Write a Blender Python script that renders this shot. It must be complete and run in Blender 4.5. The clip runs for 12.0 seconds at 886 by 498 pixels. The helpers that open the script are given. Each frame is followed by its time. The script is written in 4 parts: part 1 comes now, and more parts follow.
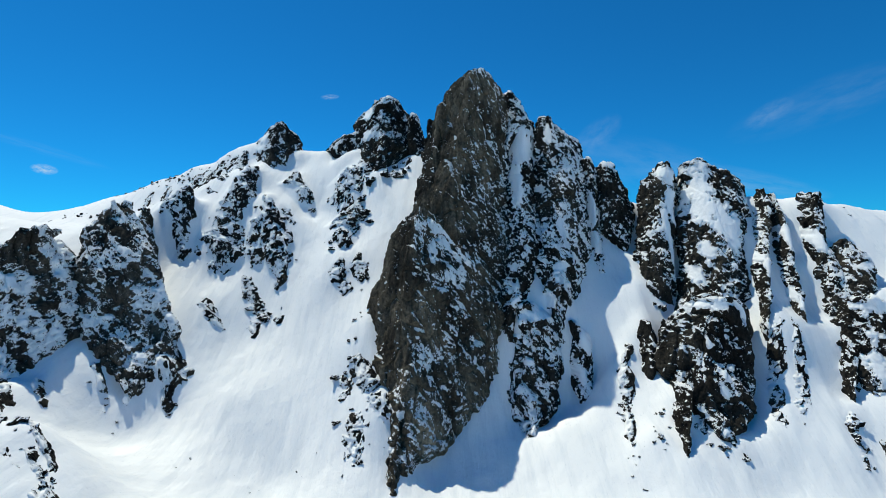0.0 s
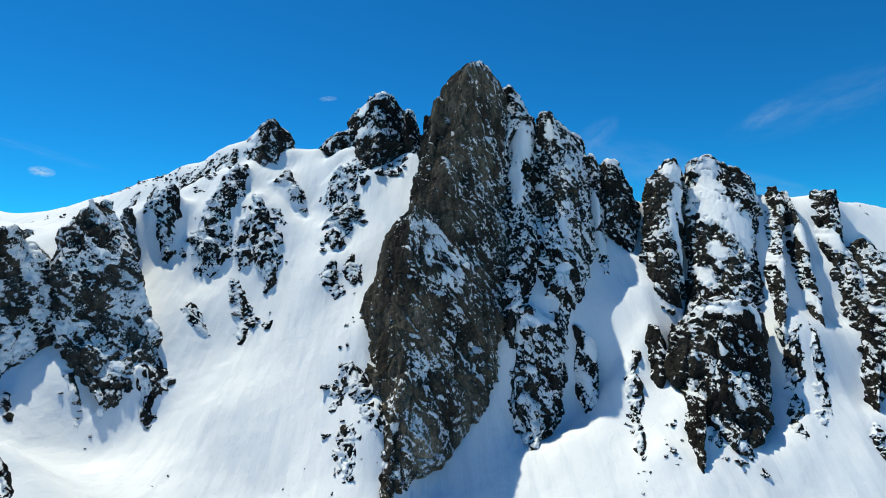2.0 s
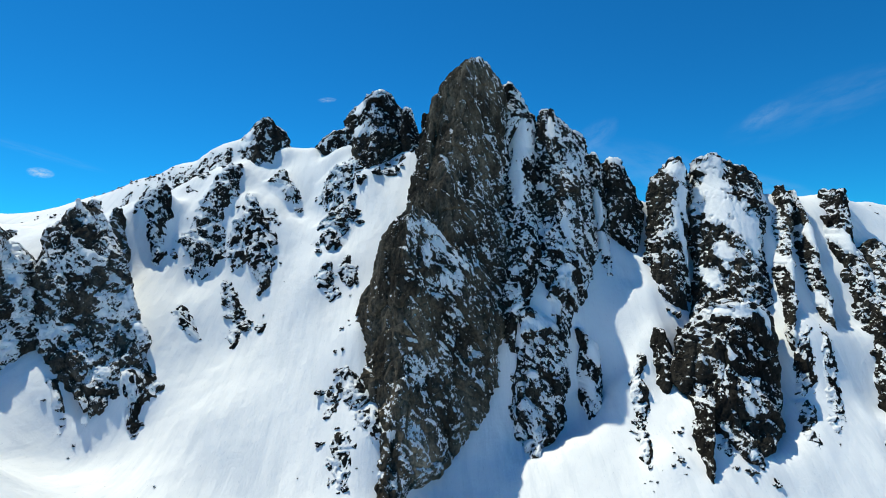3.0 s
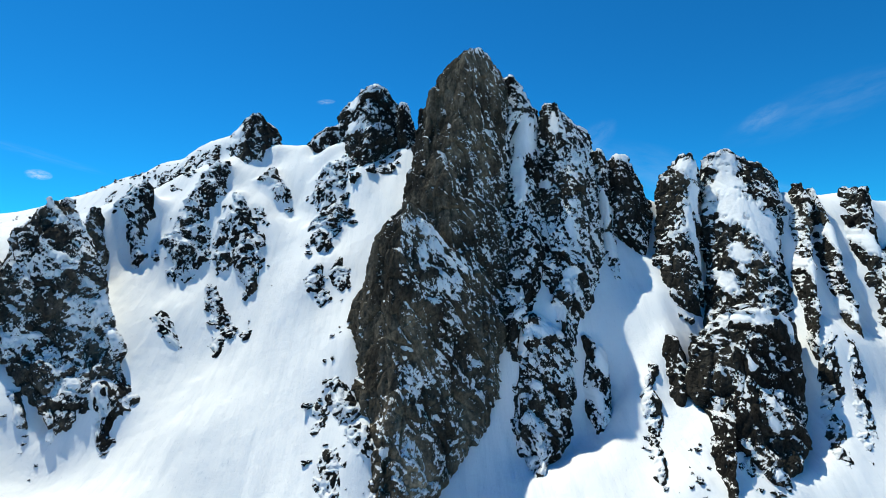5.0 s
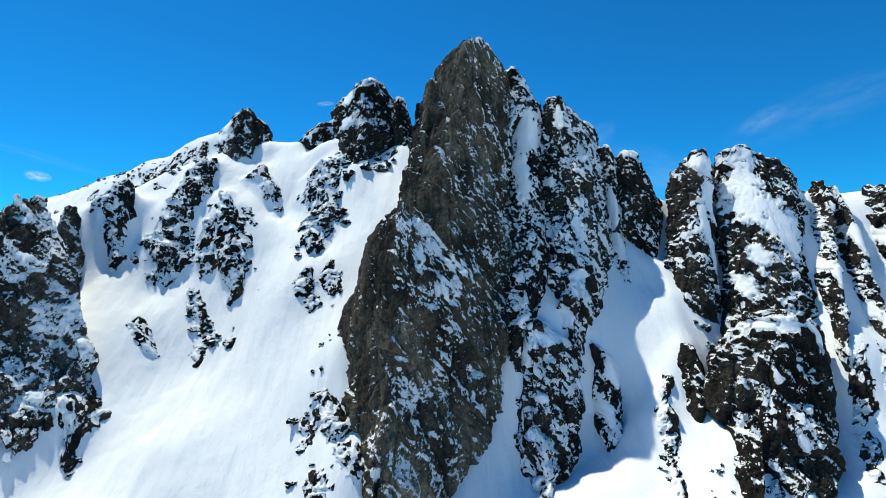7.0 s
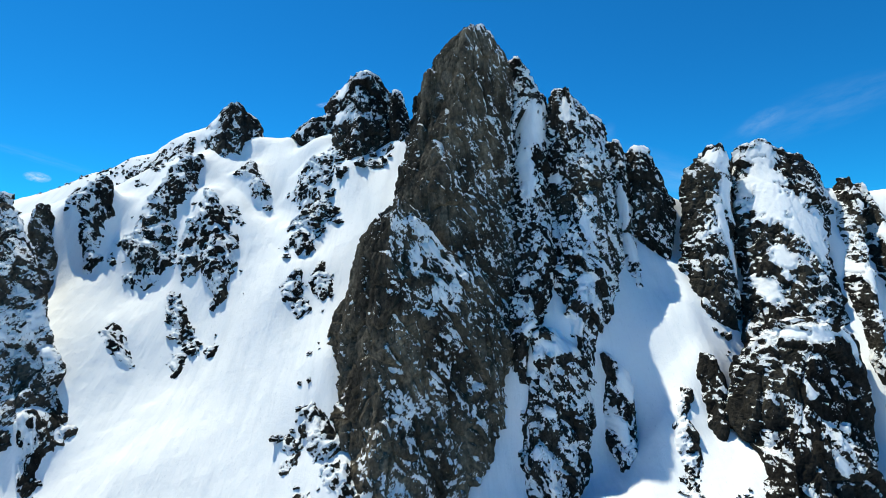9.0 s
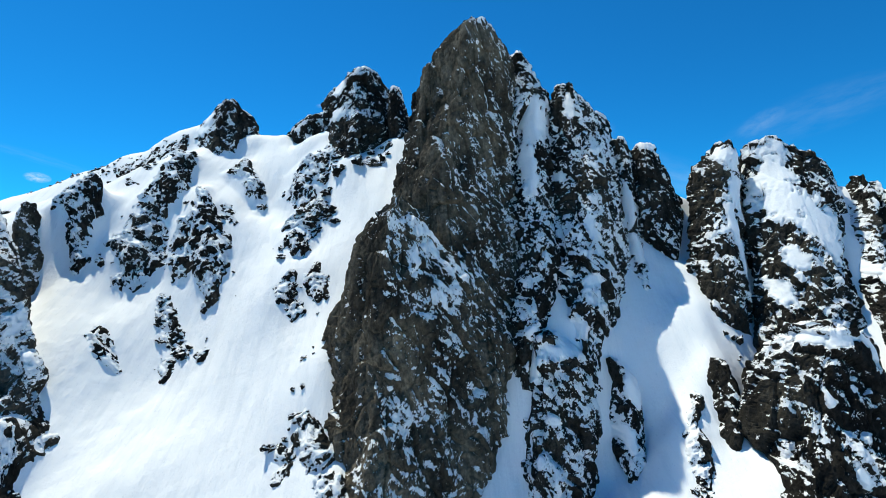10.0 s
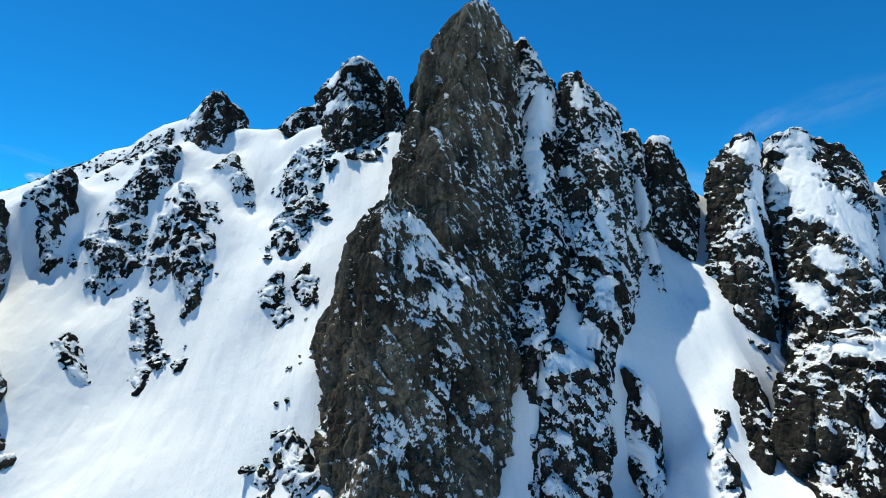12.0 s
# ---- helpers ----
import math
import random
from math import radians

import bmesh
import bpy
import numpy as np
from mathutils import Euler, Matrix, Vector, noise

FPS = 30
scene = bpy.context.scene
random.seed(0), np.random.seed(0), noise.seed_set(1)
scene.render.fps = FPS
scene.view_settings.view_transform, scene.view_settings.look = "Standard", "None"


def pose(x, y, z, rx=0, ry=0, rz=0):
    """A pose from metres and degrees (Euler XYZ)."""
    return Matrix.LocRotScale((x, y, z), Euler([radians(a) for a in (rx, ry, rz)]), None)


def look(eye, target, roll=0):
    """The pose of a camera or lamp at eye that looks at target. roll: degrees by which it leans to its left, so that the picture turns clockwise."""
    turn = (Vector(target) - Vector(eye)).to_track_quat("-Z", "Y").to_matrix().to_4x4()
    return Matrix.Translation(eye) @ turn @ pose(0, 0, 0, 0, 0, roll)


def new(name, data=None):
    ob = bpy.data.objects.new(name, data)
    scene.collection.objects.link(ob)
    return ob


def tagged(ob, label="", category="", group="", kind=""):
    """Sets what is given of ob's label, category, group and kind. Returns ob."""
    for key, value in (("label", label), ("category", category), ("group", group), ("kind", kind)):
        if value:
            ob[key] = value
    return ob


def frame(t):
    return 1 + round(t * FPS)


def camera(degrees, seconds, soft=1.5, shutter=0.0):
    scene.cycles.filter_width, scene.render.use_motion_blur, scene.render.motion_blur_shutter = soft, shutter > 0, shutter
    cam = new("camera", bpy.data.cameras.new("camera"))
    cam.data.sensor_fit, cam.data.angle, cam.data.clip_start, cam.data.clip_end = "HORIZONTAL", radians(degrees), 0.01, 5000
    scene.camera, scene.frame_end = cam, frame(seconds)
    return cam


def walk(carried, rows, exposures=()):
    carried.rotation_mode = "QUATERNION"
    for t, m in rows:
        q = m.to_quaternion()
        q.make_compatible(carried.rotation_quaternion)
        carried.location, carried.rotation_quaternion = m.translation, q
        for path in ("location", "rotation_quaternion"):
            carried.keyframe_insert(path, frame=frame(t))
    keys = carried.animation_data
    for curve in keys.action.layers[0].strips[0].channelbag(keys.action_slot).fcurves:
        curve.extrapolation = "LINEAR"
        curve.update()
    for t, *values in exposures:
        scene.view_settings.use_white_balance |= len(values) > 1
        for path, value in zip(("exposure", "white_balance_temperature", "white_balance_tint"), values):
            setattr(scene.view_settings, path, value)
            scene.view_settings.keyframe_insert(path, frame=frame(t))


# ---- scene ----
cam = camera(82.5, 12.0, soft=0.4)
METRES, EYE, TILT, LEAN, TURN = 120.0, 0.0, 0.0, 0.0, 0.0
ROWS = [
    (0.0, 0.0, 0.0, 0.0, 0.0, 0.0, -0.0),
    (0.5, 0.0019, 0.0337, -0.0005, -0.05, 0.05, 0.03),
    (1.0, 0.0041, 0.0671, -0.0011, -0.08, 0.1, 0.06),
    (1.5, 0.0061, 0.1045, -0.0017, -0.13, 0.14, 0.1),
    (2.0, 0.0082, 0.1464, -0.0022, -0.18, 0.18, 0.12),
    (2.5, 0.0104, 0.1871, -0.0028, -0.22, 0.25, 0.14),
    (3.0, 0.0123, 0.2285, -0.003, -0.27, 0.3, 0.16),
    (5.0, 0.0201, 0.3958, -0.0028, -0.41, 0.51, 0.17),
    (5.5, 0.022, 0.4414, -0.0027, -0.44, 0.57, 0.16),
    (6.0, 0.0239, 0.4842, -0.0026, -0.46, 0.63, 0.16),
    (6.5, 0.0258, 0.527, -0.0022, -0.48, 0.68, 0.15),
    (7.0, 0.0277, 0.5671, -0.0016, -0.49, 0.71, 0.15),
    (9.0, 0.0339, 0.7417, -0.0001, -0.53, 0.86, 0.1),
    (9.5, 0.0353, 0.7847, -0.0, -0.54, 0.9, 0.09),
    (10.0, 0.0366, 0.8249, 0.0002, -0.53, 0.92, 0.08),
    (10.5, 0.0379, 0.868, 0.0002, -0.53, 0.94, 0.06),
    (11.0, 0.0392, 0.9111, 0.0007, -0.53, 0.96, 0.05),
    (11.5, 0.0407, 0.9539, 0.0014, -0.52, 0.97, 0.04),
    (12.0, 0.0423, 0.999, 0.0013, -0.51, 0.99, 0.03),
]
walk(cam, [(t, pose(0, 0, EYE, TILT, LEAN, TURN) @ pose(METRES * x, METRES * y, METRES * z, 90 + pitch, roll, yaw)) for t, x, y, z, yaw, pitch, roll in ROWS],
     exposures=[(0.0, -0.08, 6950, 6), (6.0, 0.21, 6950, 6), (9.5, 0.26, 6950, 6), (11.0, 0.26, 6950, 6), (12.0, 0.2, 6950, 6)])

# ---- world, sun and exposure ----
SUN = Vector((-0.323, 0.330, 0.887)).normalized()
world = bpy.data.worlds.new("sky")
scene.world = world
world.use_nodes = True
wn, wl = world.node_tree.nodes, world.node_tree.links
wn.clear()
w_out = wn.new("ShaderNodeOutputWorld")
w_bg = wn.new("ShaderNodeBackground")
w_sky = wn.new("ShaderNodeTexSky")
w_sky.sky_type, w_sky.sun_disc = "NISHITA", False
w_sky.sun_elevation = math.asin(SUN.z)
w_sky.sun_rotation = math.atan2(SUN.x, SUN.y)
w_sky.altitude, w_sky.air_density, w_sky.dust_density, w_sky.ozone_density = 2600, 1.0, 0.3, 2.5
w_bg.inputs["Strength"].default_value = 0.09
w_tint = wn.new("ShaderNodeMix")
w_tint.data_type, w_tint.blend_type = "RGBA", "MULTIPLY"
w_tint.inputs[0].default_value = 1.0
w_tint.inputs[7].default_value = (0.045, 0.835, 1.43, 1)
wl.new(w_sky.outputs[0], w_tint.inputs[6])


def w_math(op, p, q=0.0):
    node = wn.new("ShaderNodeMath")
    node.operation = op
    for k, v in enumerate((p, q)):
        if isinstance(v, (int, float)):
            node.inputs[k].default_value = v
        else:
            wl.new(v, node.inputs[k])
    return node.outputs[0]


w_co = wn.new("ShaderNodeTexCoord")
w_dir = wn.new("ShaderNodeSeparateXYZ")
wl.new(w_co.outputs["Generated"], w_dir.inputs[0])
w_u = w_math("DIVIDE", w_dir.outputs[0], w_math("MAXIMUM", w_dir.outputs[1], 0.05))
w_v = w_math("DIVIDE", w_dir.outputs[2], w_math("MAXIMUM", w_dir.outputs[1], 0.05))


def cloud(u0, v0, ru, rv, degrees, thick, grain):
    """Cover of one thin high cloud, feathered along its length."""
    c, s = math.cos(radians(degrees)), math.sin(radians(degrees))
    du, dv = w_math("SUBTRACT", w_u, u0), w_math("SUBTRACT", w_v, v0)
    p = w_math("DIVIDE", w_math("ADD", w_math("MULTIPLY", du, c), w_math("MULTIPLY", dv, s)), ru)
    q = w_math("DIVIDE", w_math("SUBTRACT", w_math("MULTIPLY", dv, c), w_math("MULTIPLY", du, s)), rv)
    at = wn.new("ShaderNodeCombineXYZ")
    wl.new(p, at.inputs[0])
    wl.new(q, at.inputs[1])
    tex = wn.new("ShaderNodeTexNoise")
    tex.inputs["Scale"].default_value = grain
    tex.inputs["Detail"].default_value = 7
    tex.inputs["Roughness"].default_value = 0.62
    wl.new(at.outputs[0], tex.inputs["Vector"])
    near = w_math("MAXIMUM", w_math("SUBTRACT", 1.0, w_math("ADD", w_math("MULTIPLY", p, p), w_math("MULTIPLY", q, q))), 0.0)
    wisp = w_math("MAXIMUM", w_math("MULTIPLY", w_math("SUBTRACT", tex.outputs["Fac"], 0.35), 2.2), 0.0)
    return w_math("MULTIPLY", w_math("MULTIPLY", near, wisp), thick)


w_cover = 0.0
for spec in ((-0.79, 0.158, 0.030, 0.011, -8, 1.0, 1.6), (-0.224, 0.301, 0.020, 0.006, 3, 0.45, 1.8), (-0.80, 0.20, 0.16, 0.012, -16, 0.07, 2.2),
             (0.645, 0.268, 0.06, 0.022, 30, 0.16, 1.6), (0.78, 0.30, 0.24, 0.05, 20, 0.09, 2.0), (0.58, 0.135, 0.20, 0.030, -9, 0.20, 1.8), (0.30, 0.22, 0.07, 0.030, 40, 0.14, 1.8), (0.42, 0.16, 0.20, 0.06, -12, 0.12, 2.0)):
    w_cover = w_math("ADD", w_cover, cloud(*spec))
w_mix = wn.new("ShaderNodeMix")
w_mix.data_type = "RGBA"
wl.new(w_math("MINIMUM", w_cover, 0.85), w_mix.inputs[0])
wl.new(w_tint.outputs[2], w_mix.inputs[6])
w_mix.inputs[7].default_value = (7.0, 8.6, 10.0, 1)
wl.new(w_mix.outputs[2], w_bg.inputs["Color"])
wl.new(w_bg.outputs[0], w_out.inputs["Surface"])

sun = new("sun", bpy.data.lights.new("sun", "SUN"))
sun.data.energy, sun.data.angle, sun.data.color = 3.95, radians(0.53), (0.975, 0.98, 0.875)
sun.matrix_world = look(SUN * 900, (0, 0, 0))


# ---- materials ----
def material(name):
    m = bpy.data.materials.new(name)
    m.use_nodes = True
    n, l = m.node_tree.nodes, m.node_tree.links
    return m, n, l, n["Principled BSDF"]


def noise_node(n, l, scale, detail=6.0, rough=0.6, stretch=(1, 1, 1), turn=(0, 0, 0), shift=(0, 0, 0)):
    co = n.new("ShaderNodeTexCoord")
    mp = n.new("ShaderNodeMapping")
    mp.inputs["Scale"].default_value = stretch
    mp.inputs["Rotation"].default_value = turn
    mp.inputs["Location"].default_value = shift
    t = n.new("ShaderNodeTexNoise")
    t.inputs["Scale"].default_value = scale
    t.inputs["Detail"].default_value = detail
    t.inputs["Roughness"].default_value = rough
    l.new(co.outputs["Object"], mp.inputs["Vector"])
    l.new(mp.outputs[0], t.inputs["Vector"])
    return t.outputs["Fac"]


def ramp(n, l, fac, stops):
    r = n.new("ShaderNodeValToRGB")
    r.color_ramp.elements.remove(r.color_ramp.elements[1])
    for i, (at, c) in enumerate(stops):
        e = r.color_ramp.elements[0] if i == 0 else r.color_ramp.elements.new(at)
        e.position, e.color = at, (*c, 1) if not isinstance(c, float) else (c, c, c, 1)
    l.new(fac, r.inputs[0])
    return r.outputs[0]


def sums(n, l, op, a, b):
    q = n.new("ShaderNodeMath")
    q.operation = op
    for i, v in enumerate((a, b)):
        if isinstance(v, (int, float)):
            q.inputs[i].default_value = v
        else:
            l.new(v, q.inputs[i])
    return q.outputs[0]


def mix(n, l, fac, a, b, kind="MIX"):
    q = n.new("ShaderNodeMix")
    q.data_type, q.blend_type = "RGBA", kind
    for s, v in ((0, fac), (6, a), (7, b)):
        if isinstance(v, (int, float)):
            q.inputs[s].default_value = v
        elif isinstance(v, tuple):
            q.inputs[s].default_value = (*v, 1)
        else:
            l.new(v, q.inputs[s])
    return q.outputs[2]


def bump(n, l, height, strength, distance, under=None):
    b = n.new("ShaderNodeBump")
    b.inputs["Strength"].default_value = strength
    b.inputs["Distance"].default_value = distance
    l.new(height, b.inputs["Height"])
    if under is not None:
        l.new(under, b.inputs["Normal"])
    return b.outputs[0]


def rock_material(name, tones):
    m, n, l, p = material(name)
    broad = noise_node(n, l, 0.035, 5, 0.6, (1, 1, 0.6))
    grain = noise_node(n, l, 0.5, 8, 0.7)
    streak = noise_node(n, l, 0.25, 6, 0.65, (1, 1, 0.12))
    base = ramp(n, l, broad, list(zip((0.28, 0.46, 0.58, 0.72), tones)))
    tint = ramp(n, l, grain, [(0.3, 0.25), (0.5, 0.8), (0.7, 1.5)])
    c = mix(n, l, 0.85, base, tint, "MULTIPLY")
    c = mix(n, l, 0.6, c, ramp(n, l, streak, [(0.34, 0.3), (0.52, 0.95), (0.68, 1.6)]), "MULTIPLY")
    # broken relief with a dip, and the snow that its upper edges hold
    lie = n.new("ShaderNodeAttribute")
    lie.attribute_name = "snow_lie"
    relief = noise_node(n, l, 0.62, 6, 0.66, (1.5, 1, 0.7), (0, 0.75, 0))
    above = noise_node(n, l, 0.62, 6, 0.66, (1.5, 1, 0.7), (0, 0.75, 0), (0.3, 0, 0.35))
    hold = sums(n, l, "MULTIPLY", sums(n, l, "SUBTRACT", relief, above), 4.2)
    score = sums(n, l, "ADD", hold, lie.outputs["Fac"])
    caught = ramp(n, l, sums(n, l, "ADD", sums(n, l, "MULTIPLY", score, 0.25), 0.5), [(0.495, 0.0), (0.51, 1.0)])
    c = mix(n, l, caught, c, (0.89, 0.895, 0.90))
    l.new(c, p.inputs["Base Color"])
    p.inputs["Roughness"].default_value = 0.85
    p.inputs["Specular IOR Level"].default_value = 0.06
    fine = bump(n, l, noise_node(n, l, 2.2, 6, 0.7), 0.6, 0.25)
    proud = bump(n, l, caught, 0.6, 0.25, bump(n, l, relief, 0.85, 1.3, fine))
    l.new(proud, p.inputs["Normal"])
    return m


def snow_material():
    m, n, l, p = material("mountain_snow")
    broad = noise_node(n, l, 0.02, 5, 0.55)
    c = ramp(n, l, broad, [(0.3, (0.85, 0.862, 0.872)), (0.55, (0.90, 0.904, 0.906)), (0.8, (0.93, 0.93, 0.925))])
    streak = noise_node(n, l, 0.16, 7, 0.68, (1.0, 0.12, 0.12), (0, 0, 0.12))
    c = mix(n, l, 0.4, c, ramp(n, l, streak, [(0.38, (0.80, 0.83, 0.86)), (0.5, (1.0, 1.0, 1.0))]), "MULTIPLY")
    p.inputs["Roughness"].default_value = 0.7
    p.inputs["Specular IOR Level"].default_value = 0.15
    slide = noise_node(n, l, 0.9, 5, 0.7, (1.0, 0.35, 0.35), (0, 0, 0.2))
    c = mix(n, l, 0.5, c, ramp(n, l, slide, [(0.30, (0.72, 0.75, 0.79)), (0.40, (1.0, 1.0, 1.0))]), "MULTIPLY")
    l.new(c, p.inputs["Base Color"])
    runnel = noise_node(n, l, 0.5, 6, 0.65, (1.0, 0.09, 0.09))
    lump = noise_node(n, l, 0.22, 7, 0.65)
    b = bump(n, l, noise_node(n, l, 1.3, 4, 0.6), 0.3, 0.3)
    b = bump(n, l, runnel, 0.34, 0.8, b)
    l.new(bump(n, l, lump, 0.45, 0.9, b), p.inputs["Normal"])
    return m


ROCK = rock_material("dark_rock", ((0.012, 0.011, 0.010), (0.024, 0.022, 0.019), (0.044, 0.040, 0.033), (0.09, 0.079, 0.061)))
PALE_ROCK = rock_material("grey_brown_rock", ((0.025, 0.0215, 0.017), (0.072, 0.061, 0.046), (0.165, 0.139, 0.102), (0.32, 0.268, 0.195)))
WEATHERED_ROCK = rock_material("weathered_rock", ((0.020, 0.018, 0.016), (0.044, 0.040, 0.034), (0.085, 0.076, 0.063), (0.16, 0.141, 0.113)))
SNOW = snow_material()


# ---- tools for rough forms ----
def lattice(ix, iy, iz, seed):
    h = (ix * 374761393 + iy * 668265263 + iz * 2147483647 + seed * 1274126177) & 0x7FFFFFFF
    h = ((h ^ (h >> 13)) * 1103515245 + 12345) & 0x7FFFFFFF
    h = ((h ^ (h >> 15)) * 69069 + 1) & 0x7FFFFFFF
    return ((h ^ (h >> 11)) & 0xFFFF) / 65535.0


def grain3(x, y, z, seed=0):
    """Smooth value noise, 0 to 1, for arrays of places."""
    fx, fy, fz = np.floor(x), np.floor(y), np.floor(z)
    ix, iy, iz = fx.astype(np.int64), fy.astype(np.int64), fz.astype(np.int64)
    u, v, w = x - fx, y - fy, z - fz
    u, v, w = (t * t * (3 - 2 * t) for t in (u, v, w))
    out = 0
    for a in (0, 1):
        for b in (0, 1):
            for c in (0, 1):
                k = (u if a else 1 - u) * (v if b else 1 - v) * (w if c else 1 - w)
                out = out + k * lattice(ix + a, iy + b, iz + c, seed)
    return out


def layered(x, y, z, seed=0, octaves=4, gain=0.5):
    total, amp, norm = 0, 1.0, 0
    for k in range(octaves):
        total = total + amp * grain3(x * 2.03 ** k, y * 2.03 ** k, z * 2.03 ** k, seed + 17 * k)
        norm += amp
        amp *= gain
    return total / norm


def ridged(x, y, z, seed=0, octaves=3):
    total, amp, norm = 0, 1.0, 0
    for k in range(octaves):
        q = 2.1 ** k
        total = total + amp * (1 - np.abs(2 * grain3(x * q, y * q, z * q, seed + 31 * k) - 1))
        norm += amp
        amp *= 0.5
    return total / norm


def mesh_of(name, verts, quads, mat, smooth=True):
    me = bpy.data.meshes.new(name)
    me.vertices.add(len(verts))
    me.vertices.foreach_set("co", np.ascontiguousarray(verts, dtype=np.float32).ravel())
    k = len(quads)
    me.loops.add(4 * k)
    me.polygons.add(k)
    me.loops.foreach_set("vertex_index", np.ascontiguousarray(quads, dtype=np.int32).ravel())
    me.polygons.foreach_set("loop_start", np.arange(0, 4 * k, 4, dtype=np.int32))
    me.polygons.foreach_set("loop_total", np.full(k, 4, dtype=np.int32))
    me.update(calc_edges=True)
    me.validate()
    me.materials.append(mat)
    me.polygons.foreach_set("use_smooth", np.full(len(me.polygons), smooth, dtype=bool))
    return me


def normals_of(verts, quads):
    a, b, c, d = (verts[quads[:, i]] for i in range(4))
    fn = np.cross(c - a, d - b)
    vn = np.zeros_like(verts)
    for i in range(4):
        np.add.at(vn, quads[:, i], fn)
    fn /= np.linalg.norm(fn, axis=1, keepdims=True) + 1e-9
    vn /= np.linalg.norm(vn, axis=1, keepdims=True) + 1e-9
    return fn, vn


# ---- the rock forms: name, rows of (height, left, right, front), how many low rows stand in snow on either side ----
FORMS = []


def form(name, rows, nest, depth, prow, sharp, snow, lee, rough, step, label, group, fields=(), stone=ROCK):
    """fields: (middle, height, half width, half height) of smooth snow lying on the face"""
    FORMS.append((name, sorted(rows), nest, depth, prow, sharp, snow, lee, rough, step, label, group, fields, stone))


SCARPS = []


def scarp(name, rows, tall, snow, label, group):
    """Broken rock coming through the snow along a line: rows of (x, y, height, half width), top first."""
    SCARPS.append((name, rows, tall, snow, label, group))


def depth_at(rows, depth):
    widest = max(b - a for _, a, b, _ in rows)
    return [depth * min(1, max(0.25, (b - a) / widest)) ** 0.7 for _, a, b, _ in rows]


# right thin rib
scarp("rock_rib", [(118.0, 321.5, -61.5, 2.9), (111.9, 312.5, -73.1, 3.5), (109.6, 300.5, -87.1, 4.7), (105.4, 284.5, -98.4, 2.8), (101.6, 273.5, -105.3, 1.8)],
      4.0, 0.08, "thin broken rock rib running down the snow", "rock formations")
# right lower rib one
scarp("rock_rib", [(200.0, 305.5, -50.9, 3.1), (196.1, 295.5, -65.8, 5.6), (187.6, 282.5, -81.9, 4.9), (182.1, 274.5, -89.4, 2.7)],
      1.7, -0.1, "narrow dark rock rib in the snow", "rock formations")
# right lower rib two
scarp("rock_rib", [(213.2, 303.5, -48.9, 1.4), (205.8, 291.5, -68.2, 3.6), (199.4, 280.5, -81.3, 4.5), (191.5, 267.5, -94.6, 2.4)],
      1.5, -0.04, "narrow rock rib in the snow with ragged edge", "rock formations")
# left toe
scarp("rock_spur", [(-180.1, 324.5, -48.6, 3.6), (-172.8, 318.5, -58.4, 8.2), (-166.9, 311.5, -69.4, 12.1), (-164.3, 301.5, -80.6, 7.0), (-158.8, 290.5, -92.0, 2.4)],
      3.0, -0.05, "ragged rock toe of the crag in the snow", "rock formations")
# west rib one
scarp("rock_rib", [(-207.3, 413.5, 56.9, 3.7), (-208.2, 405.5, 43.6, 10.5), (-210.0, 398.5, 27.2, 13.9), (-201.8, 390.5, 9.2, 7.9), (-198.0, 385.5, -3.0, 3.0)],
      4.2, 0.02, "dark rock rib on the snow slope below the ridge", "rock formations")
# west rib two
scarp("rock_rib", [(-170.5, 449.5, 79.5, 6.6), (-172.5, 435.5, 59.0, 10.8), (-175.4, 421.5, 38.2, 11.4), (-174.1, 408.5, 18.7, 16.1), (-171.7, 397.5, 0.4, 18.8), (-170.4, 386.5, -16.0, 8.7)],
      4.2, 0.04, "snow-mottled rock rib falling from the ridge", "rock formations")
# west rib three
scarp("rock_rib", [(-149.4, 429.5, 49.5, 4.4), (-139.5, 415.5, 28.4, 10.9), (-131.8, 403.5, 9.5, 13.0), (-128.6, 393.5, -4.0, 9.2), (-122.5, 381.5, -20.1, 3.9)],
      3.9, 0.04, "narrow snow-mottled rock rib on the slope", "rock formations")
# west rib four
scarp("rock_rib", [(-154.5, 413.5, 25.9, 3.6), (-150.3, 403.5, 9.5, 6.5), (-145.9, 396.5, -1.8, 8.7), (-145.0, 391.5, -9.2, 4.0)],
      2.6, 0.06, "small dark rock rib on the slope", "rock formations")
# west rib five
scarp("rock_rib", [(-135.5, 467.5, 72.2, 3.4), (-132.0, 454.5, 56.4, 12.3), (-121.3, 444.5, 44.3, 7.8), (-113.5, 435.5, 33.6, 3.2)],
      3.7, 0.08, "short rock rib below the col", "rock formations")
# middle rib
scarp("rock_rib", [(-73.7, 467.5, 81.6, 10.9), (-83.7, 453.5, 63.9, 15.7), (-85.9, 441.5, 47.4, 14.8), (-85.1, 433.5, 39.3, 8.0)],
      4.2, 0.16, "banded rock rib with slanting snow ledges", "rock formations")
# middle rib lower
scarp("rock_rib", [(-74.7, 429.5, 36.5, 10.3), (-78.6, 415.5, 23.7, 15.1), (-79.7, 403.5, 11.7, 10.2), (-77.9, 395.5, 4.0, 5.7)],
      4.2, 0.16, "broken rock rib with snow between", "rock formations")
# outcrop
scarp("rock_outcrop", [(-76.9, 379.5, -8.1, 2.4), (-77.3, 375.5, -14.3, 5.8), (-77.1, 368.5, -22.3, 4.2)],
      1.7, 0.05, "dark jagged rock outcrop poking through the snow", "outcrops on the snow slope")
